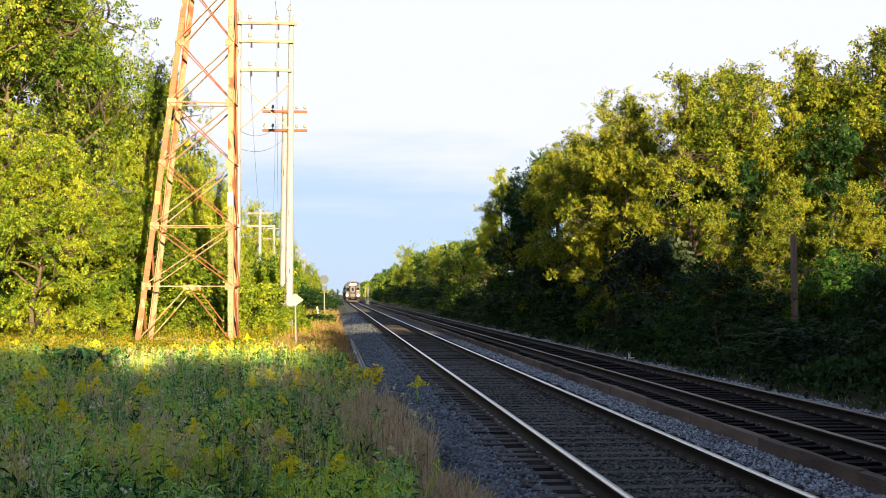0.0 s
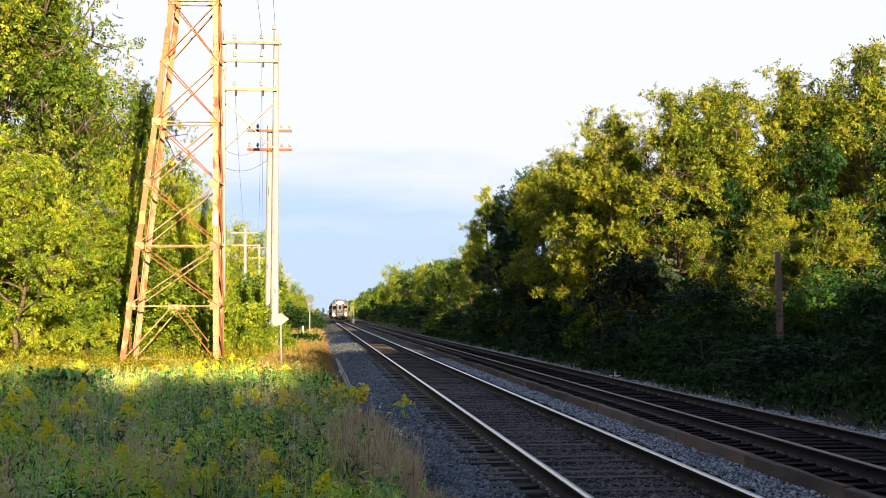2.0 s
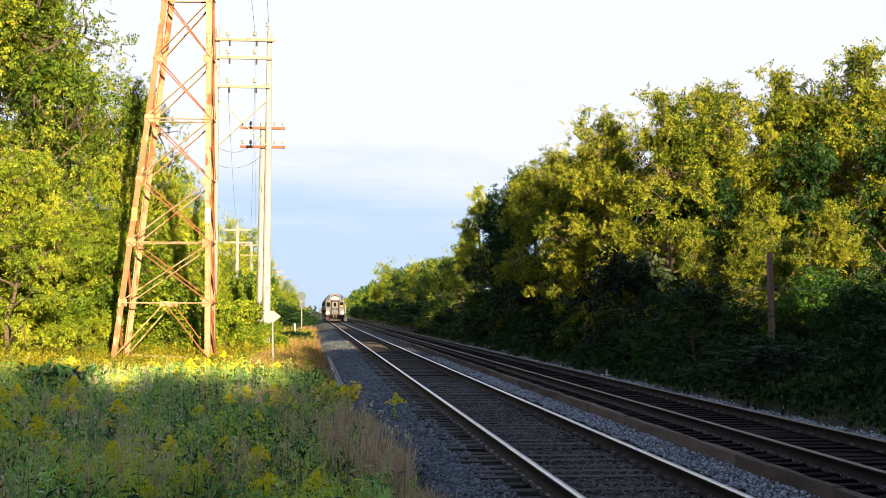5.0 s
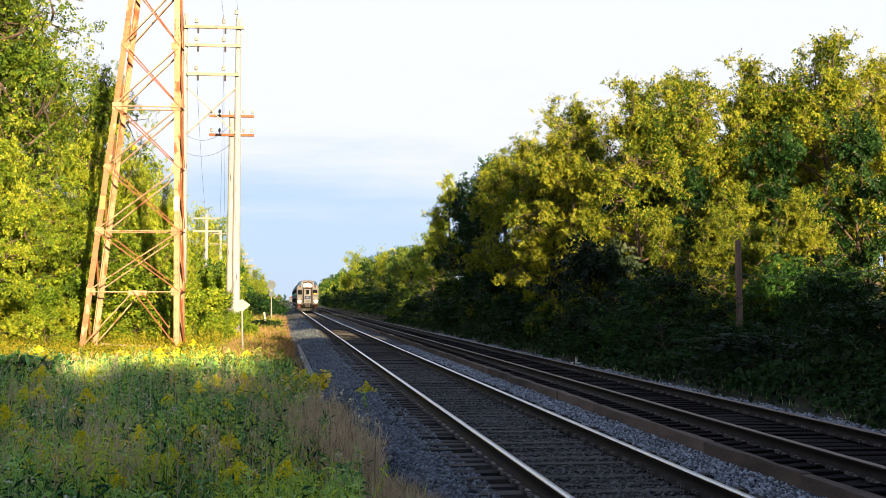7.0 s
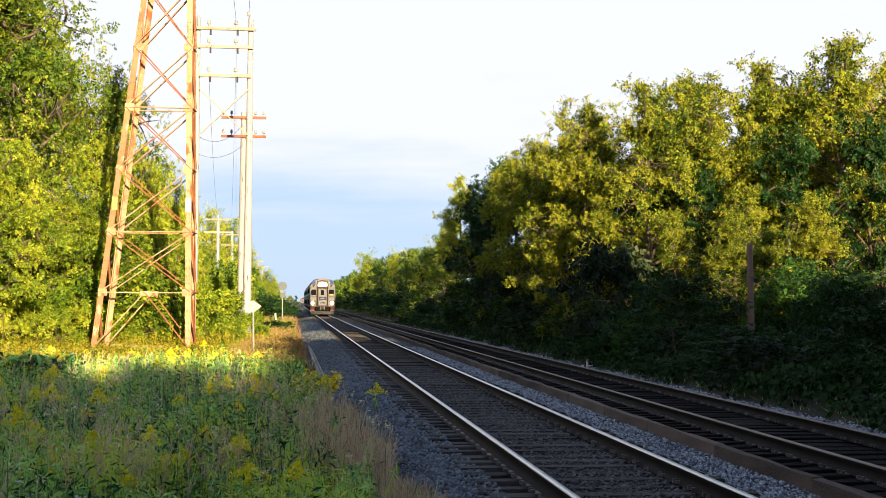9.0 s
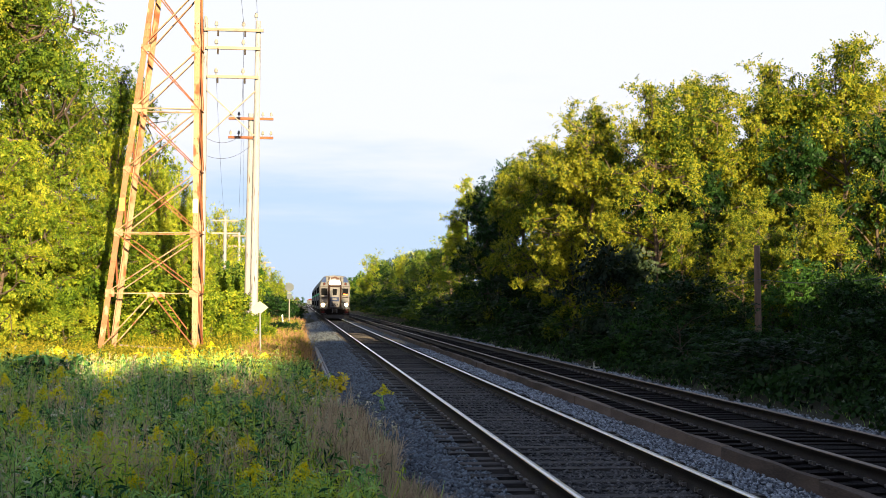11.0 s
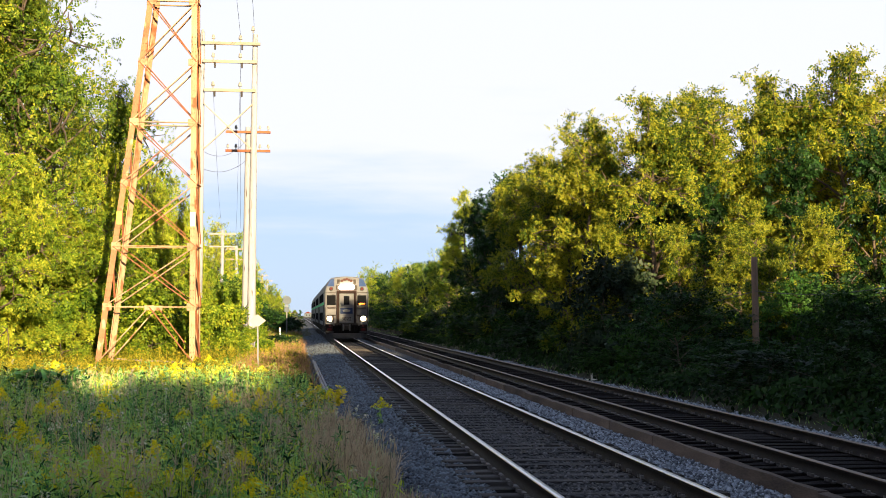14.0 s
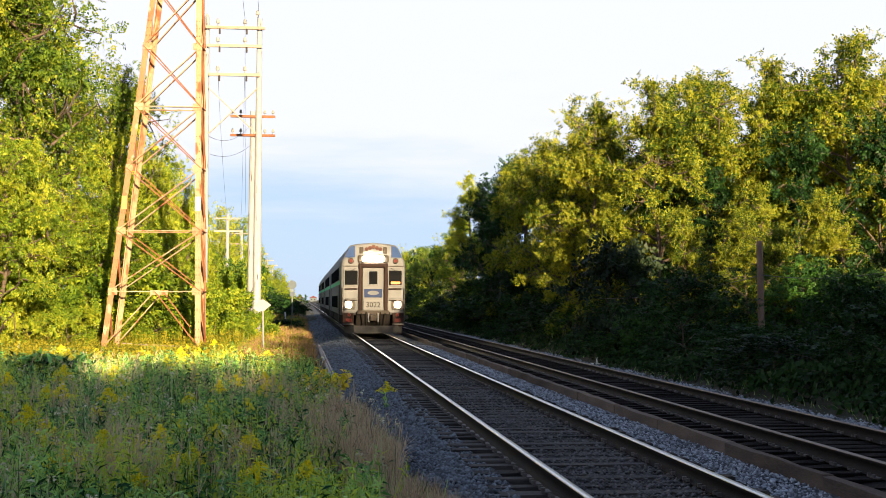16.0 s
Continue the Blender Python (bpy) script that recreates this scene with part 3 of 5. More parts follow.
def make_tree(name, label, h, r, base, leaves, leaf, mat, seed, lean=0.0, clumps=90, spread=0.5, trunk=0.16, taper=0.7, category="tree", bare=0, twigs=True, shoots=0, up=0.35):
    """A tapered trunk with limbs and a crown of leaf clumps along them."""
    rng = np.random.default_rng(seed)
    t = thing(name, label, category)
    n = 9
    zz = np.linspace(-0.3, h * 0.9, n)
    px = np.cumsum(rng.normal(0, 0.06 * r, n)) + lean * zz
    py = np.cumsum(rng.normal(0, 0.06 * r, n))
    px -= px[0]; py -= py[0]
    stem = np.stack([px, py, zz], 1)
    paths = [(stem, trunk * (1 - 0.88 * np.linspace(0, 1, n)))]
    centres, weight = [], []
    limbs = max(6, clumps // 5)
    for k in range(limbs):
        f = rng.uniform(0, 1) ** 0.85
        z = base + (h * 0.88 - base) * f
        o = np.array([np.interp(z, zz, px), np.interp(z, zz, py), z])
        a = k * 2.4 + rng.normal(0, 0.4)
        reach = r * (math.sin(math.pi * min(1, 0.18 + 0.82 * f) ** taper) * 0.8 + 0.25) * rng.uniform(0.6, 1.12)
        d = np.array([math.cos(a), math.sin(a), rng.uniform(0.25, 0.95)])
        s = np.linspace(0, 1, 5)[:, None]
        p = o + d * reach * s + np.array([0, 0, -0.25 * reach]) * s ** 2 + rng.normal(0, 0.05 * reach, (5, 3)) * s
        paths.append((p, trunk * 0.42 * (1 - 0.85 * np.linspace(0, 1, 5)) * (1.1 - 0.6 * f)))
        for q in range(5):
            w = rng.uniform(0.35, 1.05)
            c = o + d * reach * w + np.array([0, 0, -0.25 * reach * w * w]) + rng.normal(0, 0.17 * r, 3)
            i = min(4, int(w * 4))
            if twigs:
                paths.append((np.stack([p[i], (p[i] + c) / 2 + rng.normal(0, 0.05, 3), c]), np.array([0.035, 0.022, 0.008]) * (h / 10)))
            centres.append(c); weight.append(rng.uniform(0.5, 1.4))
    for k in range(4):
        centres.append(stem[-1] + rng.normal(0, 0.16 * r, 3) + np.array([0, 0, 0.06 * h * k / 2])); weight.append(0.7)
    for k in range(shoots):
        a, u = rng.uniform(0, 6.28), rng.uniform(0, 0.75)
        b = np.array([math.cos(a) * u * r, math.sin(a) * u * r, h * (0.98 - 0.3 * u * u)]) + stem[-1] * np.array([1, 1, 0])
        for q in range(3):
            centres.append(b + np.array([rng.normal(0, 0.1), rng.normal(0, 0.1), 0.28 * q - 0.2])); weight.append(0.16)
    C, W = np.array(centres), np.array(weight)
    if bare:
        W[rng.choice(len(W), bare, replace=False)] = 0.02
    n = int(leaves * 0.68 / 7)
    pick = rng.choice(len(C), n, p=W / W.sum())
    rad = spread * r * 0.42 * np.array([rng.uniform(0.7, 1.35) for _ in C])
    if shoots:
        rad[-3 * shoots:] *= 0.45
    off = rng.normal(size=(n, 3))
    off *= (rng.random(n) ** 0.45 / np.linalg.norm(off, axis=1))[:, None]
    pos = C[pick] + off * rad[pick][:, None] * np.array([1.0, 1.0, 0.72])
    keep = pos[:, 2] > 0.02
    v, f = sprays(rng, pos[keep], off[keep], leaf * 1.12, 0.56, up)
    TOPS[t.name] = float(np.percentile(pos[:, 2], 99.7))
    tv, tf = tubes(paths, 5 if twigs else 4)
    part("trunk", mesh_from("trunk", tv, tf, [BARK], True), None, t, "grey-brown trunk with limbs")
    part("crown", mesh_from("crown", v, f, [mat]), None, t, "crown of many small leaves")
    return t


def put(tree, x, y, s=1.0, turn=0.0, sz=None, label="", group=""):
    m = pose(x, y, float(ground_height(np.array(x), np.array(y))), 0, 0, turn) @ Matrix.Diagonal((s, s, sz or s, 1))
    if tree.get("placed"):
        b = tree.scale
        ob = copy_thing(tree, m @ Matrix.Diagonal((1 / b.x, 1 / b.y, 1 / b.z, 1)))
    else:
        ob = tree
        ob.matrix_basis = m
        ob["placed"] = 1
    return tagged(ob, label, group=group)


def grow(tree, x, y, h, wide=1.0, turn=0.0, label="", group=""):
    """Sets a tree so that its crown reaches h metres over the ground."""
    k = h / TOPS[tree.name]
    return put(tree, x, y, k * wide, turn, k, label, group)


def woods():
    rnd = random.Random(8)
    big = [make_tree("tree", "tall leafy yellow-green tree in evening sun", 15, 4.2, 1.2, 44000, 0.125, LEAF_A, 21, clumps=150, spread=0.46, shoots=10),
           make_tree("tree", "tall broad mid-green tree behind the steel tower", 15, 4.4, 1.0, 44000, 0.125, LEAF_B, 22, clumps=150, spread=0.48)]
    low = [make_tree("tree", "low bushy yellow-green tree with dense leaves to the ground", 8, 3.2, 0.3, 30000, 0.11, LEAF_A, 23, clumps=120, spread=0.5)]
    right = [make_tree("tree", "airy mid-green tree beside the far track", 10, 2.7, 0.9, 44000, 0.10, LEAF_R, 31, clumps=150, spread=0.42, bare=14, shoots=13),
             make_tree("tree", "yellow-green tree with loose sunlit crown", 10, 2.6, 1.0, 42000, 0.10, LEAF_R, 32, clumps=140, spread=0.40, bare=16, shoots=12),
             # LEAF_E gives this tree its shade as leaf colour
             make_tree("tree", "tree with a dense crown, leaves coloured darker for shade", 10, 3.0, 0.6, 15000, 0.17, LEAF_E, 33, clumps=110, spread=0.5)]
    spire = make_tree("tree", "slender light green tree with a pointed crown", 10, 1.7, 0.5, 17000, 0.14, LEAF_B, 34, clumps=110, spread=0.5, taper=1.5, shoots=6)
    # near-black leaves stand in for trees and hollows lying in shade
    dark = make_tree("tree", "tall tree with leaves coloured dark for deep shade", 10, 2.6, 0.4, 17000, 0.16, LEAF_C, 35, clumps=110, spread=0.52, shoots=8)
    shrub = [make_tree("bush", "bush on the bank beside the far track, leaves coloured dark for shade", 3.2, 1.9, 0.15, 4000, 0.17, LEAF_C, 41, clumps=60, spread=0.62, trunk=0.06, category="bush", twigs=False),
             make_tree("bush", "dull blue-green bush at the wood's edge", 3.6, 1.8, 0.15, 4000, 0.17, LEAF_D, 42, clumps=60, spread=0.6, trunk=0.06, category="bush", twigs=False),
             make_tree("bush", "yellow-green bush at the grass edge", 2.6, 1.7, 0.1, 4000, 0.15, LEAF_A, 43, clumps=60, spread=0.6, trunk=0.05, category="bush", twigs=False),
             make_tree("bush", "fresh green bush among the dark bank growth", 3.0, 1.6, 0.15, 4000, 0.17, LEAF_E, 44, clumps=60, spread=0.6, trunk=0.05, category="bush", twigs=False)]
    # near bank bushes carry the bank's shade as dark leaf colour
    near = [make_tree("bush", "bush on the near bank with fine leaves coloured dark for shade", 3.0, 1.8, 0.1, 9500, 0.085, LEAF_C, 45, clumps=80, spread=0.55, trunk=0.05, category="bush", twigs=False),
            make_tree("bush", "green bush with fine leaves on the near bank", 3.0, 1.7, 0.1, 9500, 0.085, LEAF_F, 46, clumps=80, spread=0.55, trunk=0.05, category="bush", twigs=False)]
    far = [make_tree("tree", "distant yellow-green tree along the line", 10, 3.2, 0.6, 7000, 0.30, LEAF_A, 51, clumps=80, spread=0.55, twigs=False),
           # LEAF_E again: distant shade kept in the leaf colour
           make_tree("tree", "distant tree along the line, leaves coloured darker for shade", 10, 3.4, 0.5, 6000, 0.32, LEAF_E, 52, clumps=80, spread=0.5, twigs=False),
           # LEAF_F here paints distant trees as if shaded
           make_tree("tree", "distant tree along the line, leaves coloured very dark for shade", 10, 3.2, 0.3, 6000, 0.32, LEAF_F, 53, clumps=80, spread=0.5, twigs=False)]
    # the wood left of the line, behind the tower
    for k, x, y, h, w in ((1, -10.0, 57, 17.5, 0.9), (1, -13.4, 55, 18, 0.95), (0, -17, 58, 17, 0.9), (1, -9.3, 61, 12.6, 0.8), (1, -10.8, 70, 13.5, 0.9), (1, -12.5, 66, 16, 0.9), (0, -20, 54, 18, 1.0), (1, -15.2, 62, 17, 1.0)):
        grow(big[k], x, y, h, w, rnd.uniform(0, 360), group="wood left of the line")
    for x, y, h, w in ((-11.2, 50, 8.2, 0.9), (-14.0, 49.5, 8.8, 0.9), (-7.8, 54.5, 6.6, 0.9), (-5.7, 57, 5.0, 0.9), (-16, 52, 9.5, 0.9), (-5.0, 64, 4.8, 0.8), (-9.6, 55, 7.6, 0.9), (-12, 55, 7.6, 1.0), (-15, 58, 8, 1.1), (-6.8, 60, 7.4, 0.75), (-18.5, 55, 8, 1.0),
                       (-6.9, 64, 9.3, 0.68), (-3.0, 133, 5.2, 0.8), (-4.0, 127, 5.8, 0.8), (-2.2, 142, 4.4, 0.8), (-5.9, 66.5, 8.4, 0.55), (-5.6, 69, 7.2, 0.55), (-8.8, 172, 13.0, 0.6), (-8.0, 192, 11.5, 0.6), (-7.6, 215, 10.5, 0.6), (-9.6, 150, 12.5, 0.7), (-7.6, 70, 9.8, 0.72), (-8.4, 58, 9.6, 0.75), (-6.7, 76, 7.8, 0.7), (-5.9, 70, 6.2, 0.75), (-7.4, 86, 7.6, 0.8), (-6.2, 84, 5.2, 0.8), (-6.6, 96, 5.6, 0.8)):
        grow(low[0], x, y, h, w, rnd.uniform(0, 360), group="wood left of the line")
    # the row beyond the far track
    for k, x, y, h in ((0, 17.6, 50.5, 10.6), (1, 21.0, 50, 12.6), (0, 23.5, 50, 12.0), (1, 19.0, 52, 12.0), (1, 16.2, 53, 11.2), (0, 14.8, 50, 10.9), (1, 12.4, 46.5, 10.0), (0, 11.5, 50, 9.9), (1, 10.9, 53, 8.6), (0, 12.0, 55.5, 9.8),
                       (1, 11.0, 59, 9.4), (0, 11.8, 63, 9.5), (1, 11.5, 68, 9.6), (0, 12.0, 74, 10.0), (0, 20.5, 57, 10.4), (0, 25.5, 54, 12),
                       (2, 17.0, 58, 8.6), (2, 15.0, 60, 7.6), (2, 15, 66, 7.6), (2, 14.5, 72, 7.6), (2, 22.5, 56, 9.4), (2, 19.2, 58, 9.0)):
        grow(right[k], x, y, h * 0.95, 0.92, rnd.uniform(0, 360), group="trees beyond the far track")
    # dark trees between the sunlit ones; their shade is in the leaf colour
    for x, y, h in ((11.9, 82, 10.2), (11.2, 77, 8.6), (12.6, 88, 9.6), (12.8, 79, 9.8), (13.2, 51, 6.8), (18.3, 47.5, 8.2), (14.2, 46.8, 6.6), (21.5, 47, 8.6), (14.6, 55, 8.6), (15.6, 53.5, 6.6), (17.4, 54, 8.6), (12.9, 57.5, 7.6), (21.0, 54.5, 9.0), (23.0, 60, 11.5), (25.5, 59, 11.5), (26.5, 63, 12), (13.4, 60, 7.4), (13.4, 68, 7.4), (19.8, 54.5, 7.6)):
        grow(dark, x, y, h, 0.9, rnd.uniform(0, 360), group="trees beyond the far track")
    for x, y, h in ((11.5, 92, 10.3), (11.6, 97, 8.4), (11.4, 103, 7.4)):
        grow(spire, x, y, h, 1.0, rnd.uniform(0, 360), group="trees beyond the far track")
    for k, x, y, h in ((1, 10.9, 47.5, 5.6), (0, 10.6, 50.5, 4.8), (1, 12.6, 43.0, 4.6), (0, 14.0, 41.0, 4.4), (1, 15.4, 43.5, 5.4), (0, 17.4, 42.5, 5.2), (1, 13.3, 36.5, 3.6)):
        grow(right[k], x, y, h, 1.0, rnd.uniform(0, 360), label="young yellow-green tree at the wood's edge", group="trees beyond the far track")
    put(shrub[1], 10.2, 42.5, 0.95, 40, 1.0, group="bushes beyond the far track")
    put(shrub[1], 11.0, 44.0, 0.9, 140, 0.95, group="bushes beyond the far track")
    for k in range(30):
        put(near[0] if k < 12 else shrub[rnd.choice((0, 3))], 14.2 + rnd.uniform(0, 3.5), 36 + k * 1.5, 1.25, rnd.uniform(0, 360), rnd.uniform(0.6, 0.9), group="bushes beyond the far track")
    y = 19.0
    while y < 108:
        k = rnd.choice((0, 0, 1, 3, 3))
        tall = 0.75 if y < 33 else (1.0 if rnd.random() < 0.25 else 0.6)
        kind = near[rnd.choice((0, 0, 1))] if y < 44 else shrub[k]
        if 28.0 < y < 34.5:
            tall = 0.42
        put(kind, 10.5 + rnd.uniform(-0.3, 0.7), y, rnd.uniform(0.6, 1.1), rnd.uniform(0, 360), rnd.uniform(0.45, 1.1) * tall, group="bushes beyond the far track")
        if y < 62:
            kind = near[rnd.choice((0, 0, 0, 1))] if y < 44 else shrub[rnd.choice((0, 3, 3))]
            put(kind, 12.6 + rnd.uniform(-0.5, 1.6), y + 0.8, rnd.uniform(0.7, 1.1), rnd.uniform(0, 360), rnd.uniform(0.5, 1.0) * tall, group="bushes beyond the far track")
        y += rnd.uniform(1.7, 2.8) * (1 if y < 60 else 1.7)
    for k, x, y, h in ((0, -4.8, 84, 4.4), (2, -4.6, 96, 4.6), (0, -4.4, 112, 5.6), (2, -4.0, 124, 5.0), (0, -3.0, 134, 4.7), (2, -2.6, 150, 4.2), (2, -3.0, 170, 4.0), (0, -5.6, 120, 6.4)):
        grow(far[k], x, y, h, 0.62, rnd.uniform(0, 360), label="bushy green tree along the line", group="trees along the left of the line")
    # a hedge behind the octagonal sign, shade put into its leaves; low bush in dry grass
    for x, y, h in ((-4.0, 116, 3.0), (-3.4, 120, 2.9), (-2.8, 124, 2.7), (-2.3, 129, 2.5), (-1.8, 134, 2.3), (-1.4, 140, 2.1), (-1.0, 147, 1.9), (-0.7, 154, 1.7), (-0.9, 80, 1.0), (-1.5, 78, 1.0)):
        grow(shrub[0], x, y, h, 1.3 if h > 1.2 else 1.6, rnd.uniform(0, 360), label="bush in the dry grass with leaves coloured dark for shade", group="dark bushes along the line")
    for x, y, h in ((-2.9, 56.5, 1.7), (-2.0, 57.5, 1.5), (-1.5, 55.5, 1.0), (-2.5, 53.0, 1.1), (-3.6, 54.0, 1.7), (-1.9, 50.5, 0.8), (-1.4, 62, 0.9)):
        grow(shrub[2], x, y, h, 1.0, rnd.uniform(0, 360), group="bushes at the grass edge")
    # bushes at the grass edge on the left
    for x, y, s in ((-3.2, 55, 0.8), (-3.0, 62, 0.8), (-4.0, 52, 0.75), (-3.2, 72, 0.85), (-3.6, 82, 0.9), (-3.9, 94, 0.8), (-6.0, 51.5, 0.7), (-8.6, 49, 0.6), (-12, 46.5, 0.7), (-14.5, 47, 0.8), (-3.6, 68, 1.1), (-4.0, 76, 1.1)):
        put(shrub[2 if y < 74 else 3], x, y, s, rnd.uniform(0, 360), s * rnd.uniform(0.9, 1.1), group="bushes at the grass edge")
    for k in range(16):
        grow(shrub[2 if k % 3 else 3], -4.6 - k * 0.95, 52.5 + rnd.uniform(-0.8, 3.0), rnd.uniform(2.4, 3.6), 1.1, rnd.uniform(0, 360), group="bushes at the grass edge")
    for k in range(12):
        put(shrub[2], -4.5 - k * 1.05, 50.8 + rnd.uniform(-0.4, 1.2), rnd.uniform(0.6, 0.85), rnd.uniform(0, 360), rnd.uniform(0.5, 0.85), group="bushes at the grass edge")
    for x, y, h, kind in ((11.2, 205, 9.4, low[0]), (11.5, 212, 8.6, low[0]), (11.8, 194, 7.2, dark), (11.9, 186, 7.4, dark), (11.5, 177, 7.2, right[2]), (11.6, 168, 7.4, dark), (11.6, 160, 7.2, right[2]), (11.3, 150, 7.6, low[0]), (12.2, 144, 7.2, right[2]), (11.8, 137, 6.9, dark),
                          (11.5, 130, 6.7, right[2]), (11.9, 124, 6.6, right[2]), (11.4, 118, 6.4, dark), (11.7, 112, 6.9, low[0]), (12.2, 108, 7.2, right[2]), (13.4, 128, 7.0, dark), (13.4, 150, 7.4, dark), (13.6, 112, 7.2, dark), (13.4, 170, 7.6, dark)):
        grow(kind, x, y, h, 0.9, rnd.uniform(0, 360), label="leafy green tree further down the line", group="distant trees along the line")
    # rows that run on into the distance
    y = 106.0
    while y < 640:
        if y > 216:
            grow(far[rnd.choice((0, 1, 2, 2))], 11.6 + rnd.uniform(-0.5, 0.8), y, rnd.uniform(6.2, 7.8), 1.0, rnd.uniform(0, 360), group="distant trees along the line")
        grow(far[rnd.choice((0, 1, 2))], -5.0 - rnd.uniform(0, 1.4), y, rnd.uniform(4.6, 6.0) if y < 200 else 4.6, 0.8, rnd.uniform(0, 360), group="distant trees along the line")
        y += 7 + (y - 100) * 0.05
    for k in range(9):
        grow(far[k % 3], -26 + k * 3.4 + rnd.uniform(-1, 1), 760 + rnd.uniform(-20, 20), rnd.uniform(3.5, 6.0), 1.0, rnd.uniform(0, 360), group="distant trees along the line")
    y = 108.0
    while y < 330:
        put(shrub[rnd.choice((0, 3))], 10.2 + rnd.uniform(-0.3, 0.6), y, 1.25, rnd.uniform(0, 360), rnd.uniform(0.6, 0.95), group="bushes beyond the far track")
        y += 3.2 + (y - 108) * 0.03
    # unseen trees behind and beside the camera, added to shade near ground and bank
    dense = make_tree("tree", "dense dark leafy tree out of view, added to cast shade", 10, 3.0, 0.3, 2600, 1.15, LEAF_C, 61, clumps=110, spread=0.55, twigs=False)
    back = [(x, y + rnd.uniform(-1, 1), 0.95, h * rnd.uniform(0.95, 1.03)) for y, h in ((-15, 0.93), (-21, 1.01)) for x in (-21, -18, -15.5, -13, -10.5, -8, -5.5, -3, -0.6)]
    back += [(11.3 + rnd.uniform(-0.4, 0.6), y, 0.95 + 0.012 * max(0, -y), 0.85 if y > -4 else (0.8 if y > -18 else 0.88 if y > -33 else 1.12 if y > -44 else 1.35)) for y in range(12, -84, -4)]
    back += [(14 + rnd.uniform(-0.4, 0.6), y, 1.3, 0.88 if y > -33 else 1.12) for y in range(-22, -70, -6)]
    # more unseen trees, sized to keep sun off the ballast and the bank
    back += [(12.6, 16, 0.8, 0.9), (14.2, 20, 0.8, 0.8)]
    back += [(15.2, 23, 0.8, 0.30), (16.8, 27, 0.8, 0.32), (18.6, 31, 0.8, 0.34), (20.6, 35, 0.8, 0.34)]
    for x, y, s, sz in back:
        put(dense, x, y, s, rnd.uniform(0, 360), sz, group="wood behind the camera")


woods()

# ---- weeds ----


def edge(y):
    """Where the grass meets the ballast."""
    return np.interp(y, [0, 12, 21, 28, 40, 60, 100], [1.15, 1.0, 0.75, 0.42, 0.4, 0.35, 0.1]) + 0.12 * np.sin(y * 1.3)


def weeds():
    rng = np.random.default_rng(17)

    def roots(n, y0, y1, power=1.3, right=0.0, width=None):
        y = y0 + (y1 - y0) * rng.random(n) ** power
        e = edge(y) + right
        w = (0.30 * y + 1.2) if width is None else width
        x = e - w * rng.random(n)
        return np.stack([x, y, ground_height(x, y) - 0.02], 1)

    def patch(n, r):
        """Thins roots into drifts."""
        k = np.array([noise.noise(Vector((p[0] * 0.7, p[1] * 0.35, n))) for p in r])
        return r[k > -0.05]

    # grass in drifts
    a = patch(7.0, roots(15000, 7.5, 34))
    v, f, _, _ = blades(rng, a, 0.46, 0.012, 0.5)
    tagged(new("tall_grass", mesh_from("tall_grass", v, f, [WEED_G])), "tall green grass among the weeds beside the line", "grass", kind="stuff")
    # leafy plants in clumps, each clump of one height and hue
    for name, label, m, count, hgt, ln, wd in (("leafy_weeds", "deep green leafy weeds in evening shade", WEED_DEEP, 220, 0.72, 0.10, 0.22), ("leafy_weeds", "fresh green leafy weeds in evening shade", WEED_G, 240, 0.7, 0.085, 0.19),
                                               ("leafy_weeds", "yellow-green leafy weeds in evening shade", WEED_Y, 130, 0.76, 0.08, 0.18)):
        c = roots(count, 8.4, 32.5, 1.1)
        n = 24
        hh = np.repeat(hgt * rng.uniform(0.55, 1.15, count), n)
        out = rng.normal(0, 1, (count * n, 3)) * np.array([0.17, 0.2, 0]) * np.repeat(0.7 + 0.03 * c[:, 1], n)[:, None]
        a = np.repeat(c, n, 0) + out
        ok = a[:, 0] < edge(a[:, 1]) - np.where(a[:, 1] < 24, 0.5, 0.1)
        a, hh = a[ok], hh[ok]
        v, f, tip, mid = blades(rng, a, hh, 0.012, 0.22)
        t = 0.15 + 0.85 * rng.random((len(a), 14, 1)) ** 0.6
        lp = (a[:, None] * (1 - t) + tip[:, None] * t).reshape(-1, 3)
        v, f = join([(v, f), leaf_quads(rng, lp, ln, wd, 0.15)])
        tagged(new(name, mesh_from(name, v, f, [m])), label, "weeds", kind="stuff")
    # paler grey-green stems with seed heads
    a = patch(3.0, roots(1300, 8, 30))
    v, f, tip, mid = blades(rng, a, 0.8, 0.013, 0.22)
    t = rng.random((len(a), 9, 1))
    lp = (a[:, None] * (1 - t) + tip[:, None] * t).reshape(-1, 3)
    v, f = join([(v, f), leaf_quads(rng, lp, 0.07, 0.25, 0.5)])
    tagged(new("pale_weeds", mesh_from("pale_weeds", v, f, [WEED_L])), "pale grey-green weed stems", "weeds", kind="stuff")
    pick = tip[rng.random(len(tip)) < 0.3]
    hp = np.repeat(pick, 9, 0) + rng.normal(0, 0.018, (len(pick) * 9, 3))
    v, f = leaf_quads(rng, hp, 0.03, 0.7, 0.8)
    tagged(new("seed_heads", mesh_from("seed_heads", v, f, [SEED])), "small white seed heads on the weeds", "seed heads", kind="stuff")
    # dry tan grass along the ballast and in drifts
    a = np.concatenate([roots(8500, 9, 23, 1.0, 0.05, 0.62), patch(9.0, roots(1200, 8, 34))])
    v, f, tip, mid = blades(rng, a, 0.40, 0.009, 0.6)
    twigs = np.repeat(mid, 4, 0)
    w, g, _, _ = blades(rng, twigs, 0.2, 0.006, 1.2)
    v, f = join([(v, f), (w, g)])
    tagged(new("dry_grass", mesh_from("dry_grass", v, f, [DRY])), "dry tan grass along the edge of the ballast", "dry grass", kind="stuff")
